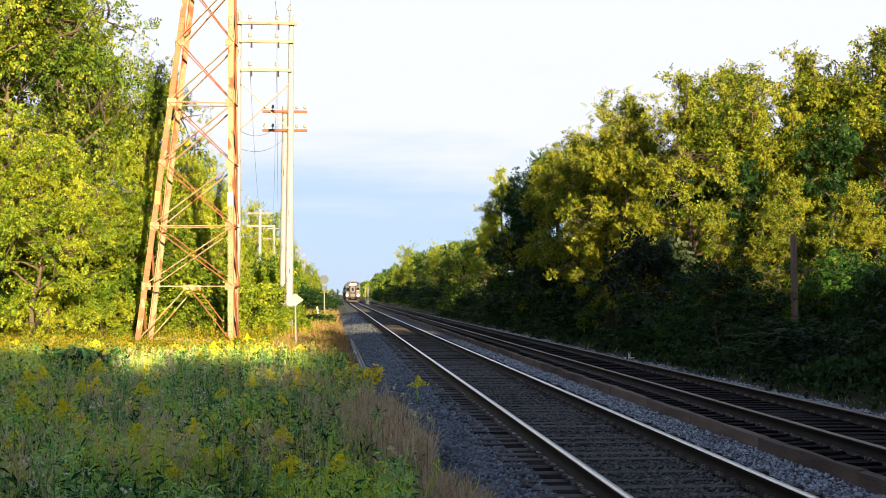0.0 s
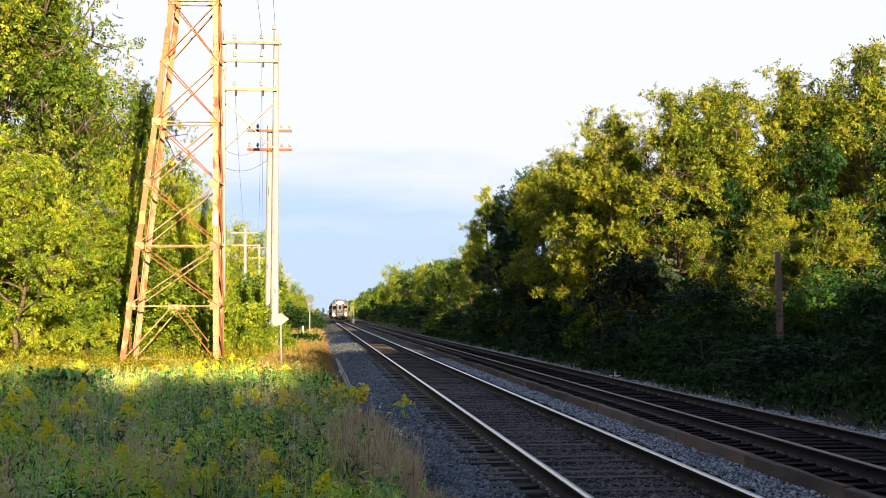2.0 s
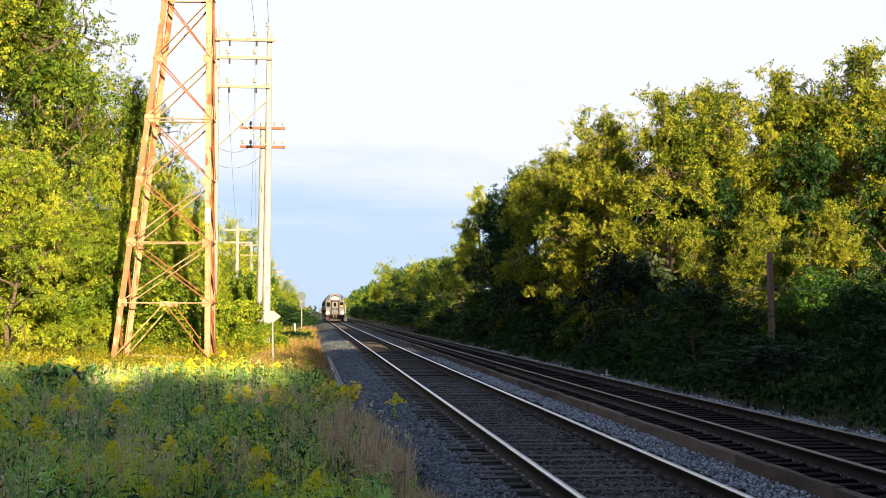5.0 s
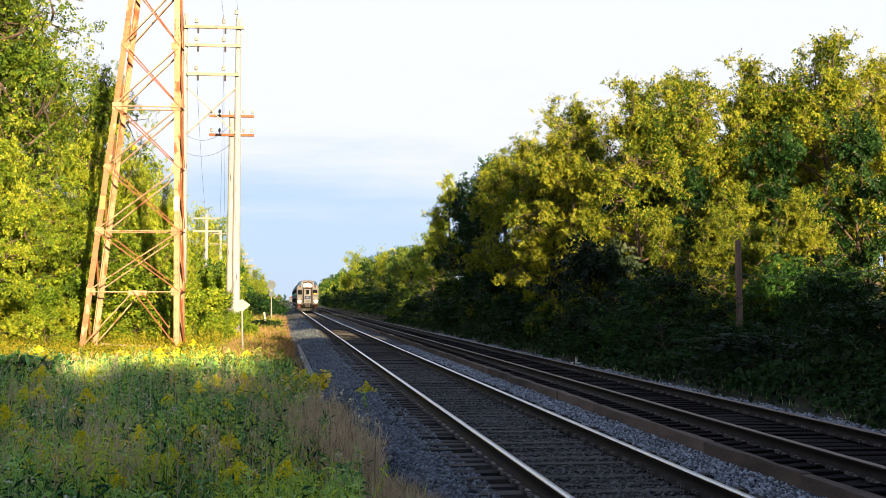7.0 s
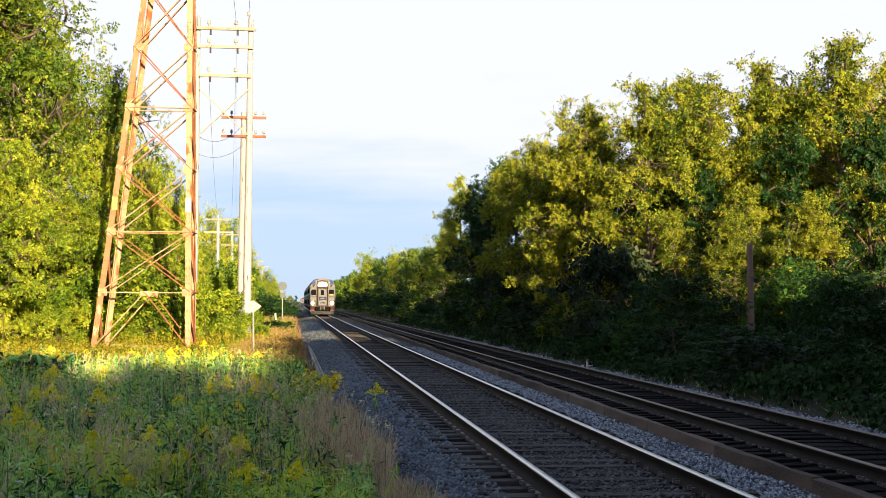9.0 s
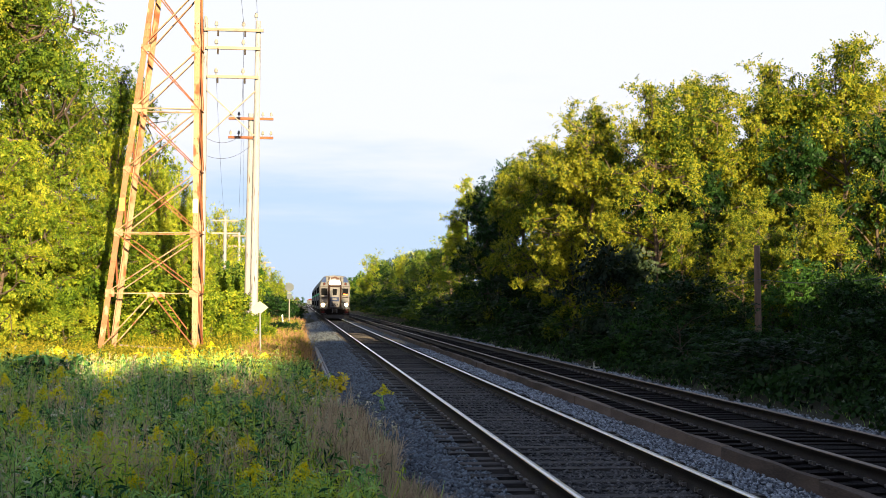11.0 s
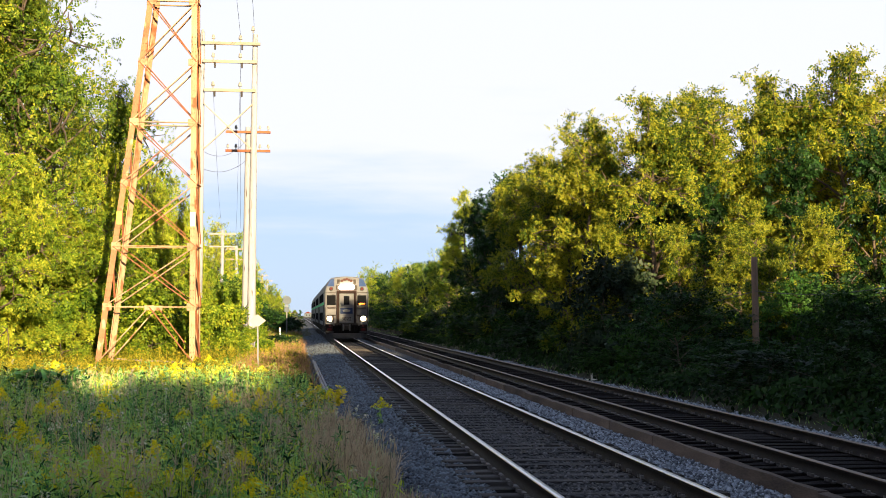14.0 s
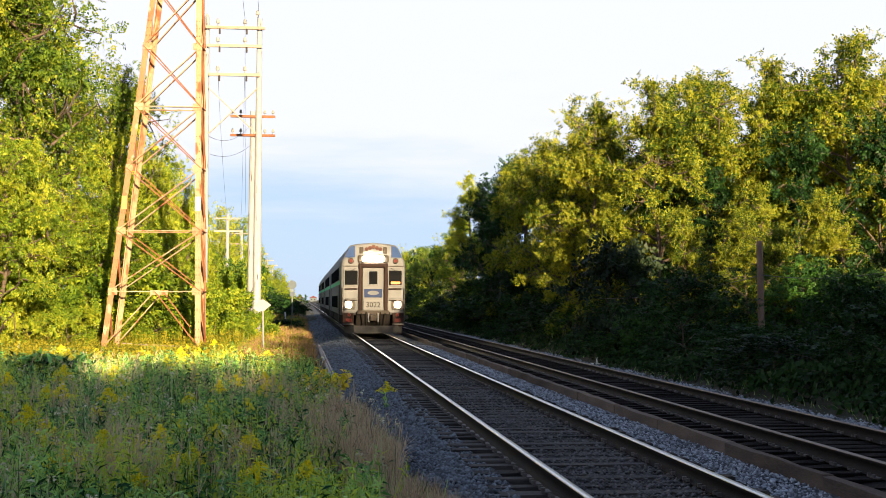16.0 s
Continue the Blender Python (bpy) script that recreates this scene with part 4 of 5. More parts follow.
    # dead branching stems standing in drifts
    a = np.concatenate([np.array([(cx, cy, 0)]) + rng.normal(0, 1, (n, 3)) * np.array([sp, sp * 1.6, 0]) for cx, cy, n, sp in ((-1.55, 11.6, 90, 0.28), (0.45, 13.5, 140, 0.25), (0.2, 17, 130, 0.3), (-0.4, 21, 110, 0.5), (-2.3, 15, 80, 0.4), (-3.4, 19, 90, 0.6), (-4.5, 27, 70, 1.0), (-0.6, 13.2, 40, 0.3), (-1.6, 24, 110, 0.9), (-2.6, 10.6, 60, 0.3), (-4.6, 17, 60, 0.5))])
    a = a[(a[:, 0] < edge(a[:, 1]) + 0.05) & (a[:, 1] > 9)]
    a[:, 2] = ground_height(a[:, 0], a[:, 1]) - 0.02
    v, f, tip, mid = blades(rng, a, 0.72, 0.009, 0.3)
    sets = [(v, f)]
    for r, m, l in ((5, mid, 0.3), (5, tip, 0.16), (4, (mid + tip) / 2, 0.24)):
        w, g, _, _ = blades(rng, np.repeat(m, r, 0), l, 0.006, 1.0)
        sets.append((w, g))
    v, f = join(sets)
    tagged(new("dead_stems", mesh_from("dead_stems", v, f, [DRY])), "grey-brown dead branching weed stems", "weeds", kind="stuff")
    # russet sunlit grass beyond, along the line
    a = np.concatenate([roots(9000, 33, 72, 1.0, -0.14, 2.1), roots(2500, 75, 140, 1.0, 0, 2.5)])
    v, f, _, _ = blades(rng, a, 0.62, 0.022, 0.6)
    tagged(new("russet_grass", mesh_from("russet_grass", v, f, [RUSSET])), "russet dry grass glowing in low sun", "dry grass", kind="stuff")
    # green weeds mixed into the russet grass
    a = patch(5.0, roots(3600, 35, 120, 1.2, -0.3, 2.6))
    v, f, tip, _ = blades(rng, a, 0.55, 0.018, 0.3)
    t = rng.random((len(a), 8, 1)) ** 0.6
    lp = (a[:, None] * (1 - t) + tip[:, None] * t).reshape(-1, 3)
    v, f = join([(v, f), leaf_quads(rng, lp, 0.13, 0.35, 0.2)])
    tagged(new("leafy_weeds", mesh_from("leafy_weeds", v, f, [LEAF_B])), "green leafy weeds among the russet grass", "weeds", kind="stuff")
    # creepers and low weeds on the bank beyond the far track, shade put into leaf colour
    n = 42000
    y = 14 + 110 * rng.random(n) ** 1.4
    x = 9.28 + 2.5 * rng.random(n) ** 0.8 + 0.2 * np.sin(y * 0.9) + 0.12 * np.sin(y * 2.7)
    hump = 0.25 + 0.22 * np.sin(y * 0.8 + x * 1.3) + 0.2 * (x - 9.0)
    z = ground_height(x, y) + rng.random(n) ** 0.6 * np.clip(hump, 0.08, 0.9)
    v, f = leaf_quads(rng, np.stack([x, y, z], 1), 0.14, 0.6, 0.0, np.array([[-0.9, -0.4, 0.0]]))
    tagged(new("bank_creepers", mesh_from("bank_creepers", v, f, [LEAF_C])), "creepers and low weeds over the bank, coloured dark for shade", "weeds", kind="stuff")
    a = np.stack([9.35 + 1.2 * rng.random(2600), 16 + 200 * rng.random(2600) ** 1.5, np.full(2600, -0.3)], 1)
    v, f, _, _ = blades(rng, a, 0.3, 0.016, 0.7)
    tagged(new("bank_grass", mesh_from("bank_grass", v, f, [WEED_G])), "low green grass along the far track", "grass", kind="stuff")
    # sunlit yellow-green weeds round the foot of the tower
    a = roots(11000, 32, 54, 1.0)
    a = a[(a[:, 0] < -1.5 + rng.normal(0, 0.4, len(a))) | (a[:, 1] > 52)]
    v, f, tip, _ = blades(rng, a, np.interp(a[:, 1], [36, 40, 47, 50], [0.6, 0.42, 0.42, 0.7]), 0.018, 0.3)
    t = rng.random((len(a), 7, 1)) ** 0.6
    lp = (a[:, None] * (1 - t) + tip[:, None] * t).reshape(-1, 3)
    v, f = join([(v, f), leaf_quads(rng, lp, 0.11, 0.3, 0.3)])
    tagged(new("sunlit_weeds", mesh_from("sunlit_weeds", v, f, [WEED_SUN])), "yellow-green weeds in low sun round the tower's foot", "weeds", kind="stuff")


weeds()


def goldenrods():
    """Single flowering plants: a stem, leaves and a drooping yellow plume."""
    rng = np.random.default_rng(29)
    made = []
    for k in range(4):
        t = thing("goldenrod", "goldenrod with a feathery yellow flower plume", "wildflower")
        h = (0.75, 0.85, 0.68, 0.8)[k]
        bend = rng.normal(0, 0.05, 2)
        zz = np.linspace(0, h, 6)
        stem = np.stack([bend[0] * (zz / h) ** 2, bend[1] * (zz / h) ** 2, zz], 1)
        tv, tf = tubes([(stem, np.linspace(0.006, 0.003, 6))], 4)
        z = rng.uniform(0.08, 0.85, 46) * h
        lp = np.stack([np.interp(z, zz, stem[:, 0]), np.interp(z, zz, stem[:, 1]), z], 1)
        v, f = join([(tv, tf), leaf_quads(rng, lp, 0.11, 0.2, 0.3)])
        part("stem", mesh_from("stem", v, f, [WEED_G]), None, t, "leafy green stem")
        pts = []
        for b in range(24):
            a, u = rng.uniform(0, 6.28), rng.random()
            o = np.array([stem[-1, 0], stem[-1, 1], h * (0.70 + 0.30 * u)])
            ln = 0.21 * (1.1 - 0.85 * u)
            s = rng.random(16)[:, None]
            pts.append(o + s * ln * np.array([math.cos(a), math.sin(a), 0.75]) - np.array([0, 0, 0.13]) * s ** 2 + rng.normal(0, 0.008, (16, 3)))
        v, f = leaf_quads(rng, np.concatenate(pts), 0.029, 0.7, 0.9)
        tagged(part("plume", mesh_from("plume", v, f, [YELLOW]), None, t, "feathery yellow flower plume"), kind="stuff")
        made.append(t)
    rnd = random.Random(4)
    spots = []
    for cx, cy, n, sp in ((-2.1, 11.6, 9, 0.45), (-1.2, 12.6, 8, 0.4), (-1.25, 14.2, 12, 0.5), (-3.0, 13.5, 10, 0.6), (-2.6, 17, 14, 0.9), (-1.4, 20, 14, 1.0), (-4.0, 21, 14, 1.2), (-0.6, 24, 10, 0.8), (-3, 28, 16, 1.6), (-5.5, 30, 14, 1.6), (-1, 33, 12, 1.0), (-6, 38, 7, 2), (-3, 40, 6, 1.6), (-9, 40, 5, 2),
                          (-0.1, 12.9, 2, 0.25), (0.15, 12.1, 1, 0.1)):
        for _ in range(n):
            spots.append((cx + rnd.gauss(0, sp), cy + rnd.gauss(0, sp * 1.3)))
    for x, y in spots[::3] + spots[1::3]:
        put(rnd.choice(made), x, max(8.6, y), rnd.uniform(0.7, 1.1), rnd.uniform(0, 360), rnd.uniform(0.75, 1.08), group="goldenrod in the grass")


goldenrods()


def big_leaf_plant(name, label, x, y, h, n, size, mat, seed, width=0.45, droop=0.3, stalks=5):
    """A plant with a few stalks and large leaves."""
    rng = np.random.default_rng(seed)
    t = thing(name, label, "plant", pose(x, y, float(ground_height(np.array(x), np.array(y)))))
    paths, pts = [], []
    for k in range(stalks):
        a = k * 2.4 + rng.normal(0, 0.3)
        d = np.array([math.cos(a), math.sin(a), 0]) * rng.uniform(0.15, 0.5) * h
        u = np.linspace(0, 1, 6)[:, None]
        p = d * u ** 1.3 + np.array([0, 0, h * rng.uniform(0.75, 1.0)]) * u - np.array([0, 0, droop * h * 0.3]) * u ** 3
        paths.append((p, np.linspace(0.012, 0.005, 6)))
        w = rng.uniform(0.3, 1.0, n // stalks)
        pts.append(np.stack([np.interp(w, u[:, 0], p[:, i]) for i in range(3)], 1) + rng.normal(0, 0.03 * h, (len(w), 3)))
    tv, tf = tubes(paths, 5)
    part("stalk", mesh_from("stalk", tv, tf, [WEED_G], True), None, t, "green stalks")
    v, f = leaf_quads(rng, np.concatenate(pts), size, width, 0.5)
    tagged(part("leaves", mesh_from("leaves", v, f, [mat]), None, t, "large leaves"), kind="stuff")
    return t


# yellow leaves, coloured brighter to stand in for a sunbeam on them
YELLOW_LEAF = leafy("yellow_leaf_sun_tint", (0.2, 0.19, 0.015), (0.5, 0.45, 0.03), (0.75, 0.6, 0.06), 0.35, 0.6, 0.7)
big_leaf_plant("sumac_shrub", "dark green shrub with long drooping leaves in the weeds", -5.3, 26.6, 1.15, 420, 0.3, WEED_DEEP, 71, 0.28, 0.9, 9)
big_leaf_plant("sumac_shrub", "dark green shrub with long drooping leaves in the weeds", -4.6, 27.2, 1.05, 340, 0.28, WEED_DEEP, 72, 0.28, 0.9, 8)
big_leaf_plant("yellowing_shrub", "small yellow-leaved shrub at the edge of the ballast, coloured bright for sunlight", 0.45, 25.5, 0.95, 420, 0.12, YELLOW_LEAF, 73, 0.6, 0.5, 9)
big_leaf_plant("yellowing_shrub", "small yellow-leaved shrub at the edge of the ballast, coloured bright for sunlight", 0.05, 25.0, 0.9, 360, 0.12, YELLOW_LEAF, 74, 0.6, 0.5, 9)
big_leaf_plant("burdock", "low plant with broad green leaves at the edge of the grass", 0.0, 11.6, 0.5, 40, 0.17, WEED_G, 75, 0.6, 0.6, 8)
big_leaf_plant("burdock", "low plant with broad green leaves at the edge of the grass", 0.3, 11.2, 0.4, 34, 0.16, WEED_G, 76, 0.6, 0.6, 8)
big_leaf_plant("burdock", "low plant with broad green leaves at the edge of the grass", 0.62, 17.5, 0.3, 60, 0.1, WEED_G, 77, 0.6, 0.6, 8)
big_leaf_plant("burdock", "low plant with broad green leaves on the ballast", 0.62, 33.0, 0.3, 60, 0.1, WEED_G, 78, 0.6, 0.6, 8)


# ---- steel tower ----
def tower():
    t = thing("lattice_tower", "rusty lattice steel tower with one slanting side, standing in weeds", "tower", pose(0, 0, 0))
    zb, top = -0.25, 17.0

    def leg(side, back, z):
        f = z / 12.4
        x = (-7.2 + 1.6 * f) if side < 0 else (-3.7 - 0.06 * f)
        if back:
            x += (0.27 if side < 0 else 0.10) * (1 - 0.4 * f)
        return Vector((x, 48.0 + (1.3 * (1 - 0.45 * f) if back else 0), z))

    for side in (-1, 1):
        for back in (0, 1):
            bm = angle_bar(bmesh.new(), leg(side, back, zb), leg(side, back, top), 0.2, 0.03, -side, -1 if back else 1)
            part("leg", bm, RUST_WORN if (side < 0 and not back) else RUST_PAINT, t, "rusted steel angle leg")
    for back in (0, 1):
        dy = -0.02 if back else 0.02
        levels = (2.12, 4.28, 6.52, 8.72, 10.9, 13.1, 15.3)
        for z in (2.12, 4.28, 8.72, 13.1):
            a, b = leg(-1, back, z), leg(1, back, z)
            part("crossbar", beam(bmesh.new(), a, b, 0.11, 0.035), RUST_PAINT, t)
        for z0, z1 in zip(levels[:-1], levels[1:]):
            for s in (-1, 1):
                a, b = leg(-s, back, z1) + Vector((0, dy * (1 + s), 0)), leg(s, back, z0) + Vector((0, dy * (1 + s), 0))
                part("brace", beam(bmesh.new(), a, b, 0.13, 0.035), RUST if s > 0 else RUST_PAINT, t)
        mid = (leg(-1, back, 2.12) + leg(1, back, 2.12)) / 2
        for s in (-1, 1):
            part("brace", beam(bmesh.new(), mid, leg(s, back, 0.05), 0.13, 0.035), RUST_PAINT if s < 0 else RUST, t)
        part("gusset", boxed(mid.x - 0.17, mid.x + 0.17, mid.y - 0.03, mid.y + 0.03, 2.0, 2.17, 0.005), RUST_PAINT, t)
    for side in (-1, 1):
        for z in (2.12, 4.28, 6.52, 8.72, 10.9, 13.1):
            part("side_brace", beam(bmesh.new(), leg(side, 0, z), leg(side, 1, z), 0.08, 0.03), RUST, t)
            part("side_brace", beam(bmesh.new(), leg(side, 0, z), leg(side, 1, z - 2.1), 0.07, 0.03), RUST, t)
            g = leg(side, 0, z)
            part("gusset", boxed(g.x - 0.02 if side < 0 else g.x - 0.3, g.x + 0.3 if side < 0 else g.x + 0.02, g.y - 0.014, g.y - 0.002, z - 0.13, z + 0.13, 0.003), RUST_PAINT, t)
    # bolt heads up the legs
    bolt = bmesh.new(); rod(bolt, (0, 0, 0), (0, -0.03, 0), 0.022, 0.018, 6)
    bme = bpy.data.meshes.new("bolt"); bolt.to_mesh(bme); bolt.free(); bme.materials.append(RUST)
    for side in (-1, 1):
        z = 0.5
        while z < 13:
            for dx in (0.06, 0.16):
                o = part("bolt", bme, None, t)
                o.location = leg(side, 0, z) + Vector((-side * dx, -0.002, 0))
            z += 0.27 if (z % 2.2) < 0.8 else 1.4
    g = leg(1, 0, 5.25)
    part("tag", boxed(g.x - 0.2, g.x - 0.02, g.y - 0.02, g.y - 0.008, 5.0, 5.5), TAG_WHITE, t, "pale tag on the leg")
    g = leg(-1, 0, 5.3)
    part("tag", boxed(g.x + 0.02, g.x + 0.2, g.y - 0.02, g.y - 0.008, 5.05, 5.5), TAG_YELLOW, t, "yellow tag on the leg")
    part("footing", boxed(-4.0, -3.45, 47.8, 48.5, -0.5, 0.02, 0.03), BALLAST, t, "concrete footing")
    part("footing", boxed(-7.4, -6.85, 47.8, 48.5, -0.5, 0.02, 0.03), BALLAST, t, "concrete footing")
    part("brace_foot", beam(bmesh.new(), (-6.4, 47.9, 0.28), (-3.7, 47.9, 0.12), 0.14, 0.06), ARM, t, "weathered bar near the ground")


tower()


def sag(a, b, drop, n=24):
    a, b = np.array(a, float), np.array(b, float)
    s = np.linspace(0, 1, n)[:, None]
    p = a + (b - a) * s
    p[:, 2] -= drop * 4 * (s * (1 - s))[:, 0]
    return p


def insulator(bm, x, y, z, s=1.0):
    rod(bm, (x, y, z), (x, y, z + 0.1 * s), 0.025 * s, 0.02 * s, 8)
    rod(bm, (x, y, z + 0.1 * s), (x, y, z + 0.17 * s), 0.07 * s, 0.075 * s, 10)
    rod(bm, (x, y, z + 0.17 * s), (x, y, z + 0.22 * s), 0.05 * s, 0.06 * s, 10)
    rod(bm, (x, y, z + 0.22 * s), (x, y, z + 0.27 * s), 0.06 * s, 0.03 * s, 10)
    return bm


def poles():
    """The two-pole line support with its arms, and the single pole close behind."""
    t = thing("utility_pole", "weathered two-pole power line frame with cross arms and insulators", "utility pole")
    rodp = lambda a, b, r0, r1: rod(bmesh.new(), a, b, r0, r1, 18)
    part("pole", rodp((-2.17, 60, -0.3), (-2.1, 60, 14.5), 0.2, 0.115), POLE, t, "sun-bleached wooden pole")
    part("pole", rodp((-4.50, 60, -0.3), (-4.44, 60, 14.5), 0.17, 0.105), POLE, t, "sun-bleached wooden pole")
    for z, x0, x1 in ((14.02, -4.5, -1.86), (13.2, -4.42, -2.0), (11.9, -4.36, -2.06)):
        part("cross_arm", boxed(x0, x1, 59.74, 59.85, z - 0.07, z + 0.07, 0.012), ARM, t)
        for x in (-3.95, -2.75):
            part("insulator", insulator(bmesh.new(), x, 59.79, z + 0.07, 1.2), GLASS_INS, t)
            part("bracket", boxed(x + 0.04, x + 0.12, 59.7, 59.78, z - 0.3, z - 0.05, 0.01), STEEL_DK, t)
    part("brace", beam(bmesh.new(), (-4.35, 59.82, 11.3), (-2.2, 59.82, 9.25), 0.1, 0.05), ARM, t)
    part("brace", beam(bmesh.new(), (-4.35, 59.9, 9.25), (-2.2, 59.9, 11.3), 0.1, 0.05), ARM, t)
    for z in (14.6, 14.4):
        part("insulator", insulator(bmesh.new(), -2.2 if z > 14.5 else -4.44, 60, z - 0.05, 1.2), GLASS_INS, t)
    s = thing("utility_pole", "weathered single pole with two rusty brown cross arms", "utility pole")
    part("pole", rodp((-2.66, 65, -0.3), (-2.58, 65, 11.0), 0.17, 0.125), POLE, s, "sun-bleached wooden pole")
    for z in (10.72, 9.8):
        part("cross_arm", boxed(-3.65, -1.49, 64.76, 64.86, z - 0.06, z + 0.06, 0.012), RUST, s, "brown cross arm")
        for x in (-3.54, -3.15, -2.0, -1.6):
            part("insulator", insulator(bmesh.new(), x, 64.81, z + 0.06), GLASS_INS, s)
    # further supports down the line
    far = thing("utility_pole", "distant wooden pole with cross arms", "utility pole", group="poles down the line")
    part("pole", rodp((0, 0, -0.5), (0, 0, 10.0), 0.2, 0.14), POLE, far)
    for z in (9.6, 8.4):
        part("cross_arm", boxed(-1.25, 1.25, -0.2, -0.1, z - 0.07, z + 0.07), ARM, far)
    far.matrix_basis = pose(-7.35, 127, -0.1)
    for x, y in ((-7.4, 156), (-7.4, 190), (-7.4, 225), (-7.4, 262), (-7.4, 300)):
        copy_thing(far, pose(x, y, -0.1))
    # wires
    def wire(label, ends, r=0.012):
        v, f = tubes([(p, np.full(len(p), r * 0.75)) for p in ends], 5)
        tagged(new("wire", mesh_from("wire", v, f, [WIRE], True)), label, "wire")
    for x, z, x2 in ((-2.75, 14.4, -1.55), (-2.15, 14.9, -1.0)):
        wire("thin overhead power wire on the pole frame", [np.concatenate([sag((x2, 6, 17.5), (x, 59.8, z), 0.9), sag((x, 59.8, z), (x - 2.6, 120, 9.6), 1.0)[1:]])], 0.011)
    for x in (-3.95, -2.75):
        wire("thin overhead wire running down the line", [sag((x, 59.8, 12.2), (x - 3, 120, 9.4), 1.2)], 0.010)
    wire("slack wire hanging between the poles", [sag((-4.4, 60.1, 8.4), (-2.6, 64.9, 9.4), 0.35)], 0.012)
    wire("slack wire hanging between the poles", [sag((-4.4, 60.1, 9.2), (-2.6, 64.9, 10.4), 0.5)], 0.012)
    # wooden pole among the bank trees, with its cable
    b = thing("utility_pole", "old dark wooden pole among the trees on the bank", "utility pole")
    part("pole", rod(bmesh.new(), (11.98, 34, -0.3), (11.93, 34, 3.4), 0.095, 0.08, 14), BARK_POLE, b)
    wire("thin cable slung between the bank trees", [sag((9.8, 44, 1.9), (11.93, 33.9, 2.5), 0.2), sag((11.93, 33.9, 2.5), (14.5, 31, 2.6), 0.15)], 0.014)


BARK_POLE = surface("old_pole_wood", (0.09, 0.055, 0.035), (0.24, 0.16, 0.11), 0.9, 0, 2, 30, 0.6, 0.25, 0, 0.01, (4, 4, 0.5))
poles()


def signs():
    s = thing("trackside_sign", "pale diamond sign on a thin steel post in the grass", "sign")
    bm = bmesh.new()
    for y in (0, 0.004):
        vs = [bm.verts.new((x, y, z)) for x, z in ((-0.27, 0.0), (-0.07, 0.17), (0.03, 0.17), (0.25, 0.01), (0.03, -0.17), (-0.07, -0.17))]
        bm.faces.new(vs if y else vs[::-1])
    bm.verts.ensure_lookup_table()
    for i in range(6):
        bm.faces.new((bm.verts[i], bm.verts[(i + 1) % 6], bm.verts[6 + (i + 1) % 6], bm.verts[6 + i]))
    bmesh.ops.recalc_face_normals(bm, faces=bm.faces)
    p = part("plate", bm, SIGN_BACK, s, "pale pointed plate")
    p.location = (-1.28, 40.95, 1.66)
    part("post", beam(bmesh.new(), (-1.25, 41, -0.3), (-1.29, 41, 1.86), 0.055, 0.05, 0.008), GALV, s, "grey steel post")
    o = thing("trackside_sign", "grey octagonal sign above a small square plate on a post", "sign")
    bm = bmesh.new()
    rod(bm, (0, 0, 0), (0, 0.01, 0), 0.37, 0.37, 8)
    bmesh.ops.rotate(bm, verts=bm.verts, cent=(0, 0, 0), matrix=Matrix.Rotation(radians(22.5), 3, "Y"))
    q = part("plate", bm, SIGN_GREY, o, "grey octagonal plate"); q.location = (-1.07, 109.9, 3.05)
    part("plate", boxed(-1.27, -0.87, 109.9, 109.92, 2.1, 2.5, 0.005), SIGN_GREY, o, "small square plate")
    part("post", beam(bmesh.new(), (-1.07, 110, -0.4), (-1.07, 110, 3.4), 0.09, 0.07, 0.01), GALV, o, "steel post")
    m = thing("marker_post", "short leaning pale marker post in the grass", "post")
    part("post", beam(bmesh.new(), (-1.3, 95, -0.4), (-1.42, 95, 0.95), 0.12, 0.1, 0.015), TAG_WHITE, m)
    c = thing("marker_post", "small white marker stake beside the far track", "post")
    part("stake", beam(bmesh.new(), (9.2, 41.5, -0.45), (9.22, 41.5, 0.02), 0.06, 0.06, 0.01), TAG_WHITE, c)
    part("cap", boxed(9.05, 9.4, 41.4, 41.6, -0.27, -0.16, 0.02), TAG_WHITE, c)
    k = thing("signal_mast", "pale trackside cabinet with two masts beyond the near track", "signal")
    part("cabinet", boxed(5.5, 6.1, 254, 254.6, -0.3, 0.75, 0.03), SIGN_BACK, k)
    part("mast", rod(bmesh.new(), (5.35, 255, -0.3), (5.35, 255, 3.4), 0.13, 0.11, 10), GALV, k)
    part("mast", rod(bmesh.new(), (5.85, 255, -0.3), (5.85, 255, 3.3), 0.13, 0.11, 10), GALV, k)
    for i, (x, z) in enumerate(((0.58, -0.21), (0.70, -0.2), (0.64, -0.13))):
        v, f = tubes([(np.stack([np.full(14, x) + 0.06 * np.sin(np.linspace(0, 3, 14) + i), np.linspace(26, 58, 14), np.full(14, z)], 1), np.full(14, 0.045))], 8)
        tagged(new("steel_pipe", mesh_from("steel_pipe", v, f, [GALV], True)), "long grey pipe lying along the foot of the ballast", "pipe", group="pipes beside the ballast")


SIGN_GREY = surface("grey_sign_back", (0.05, 0.062, 0.072), (0.09, 0.108, 0.122), 0.7, 0.0, 3, 40, 0.05, 0.3, gloss=0.1)
signs()


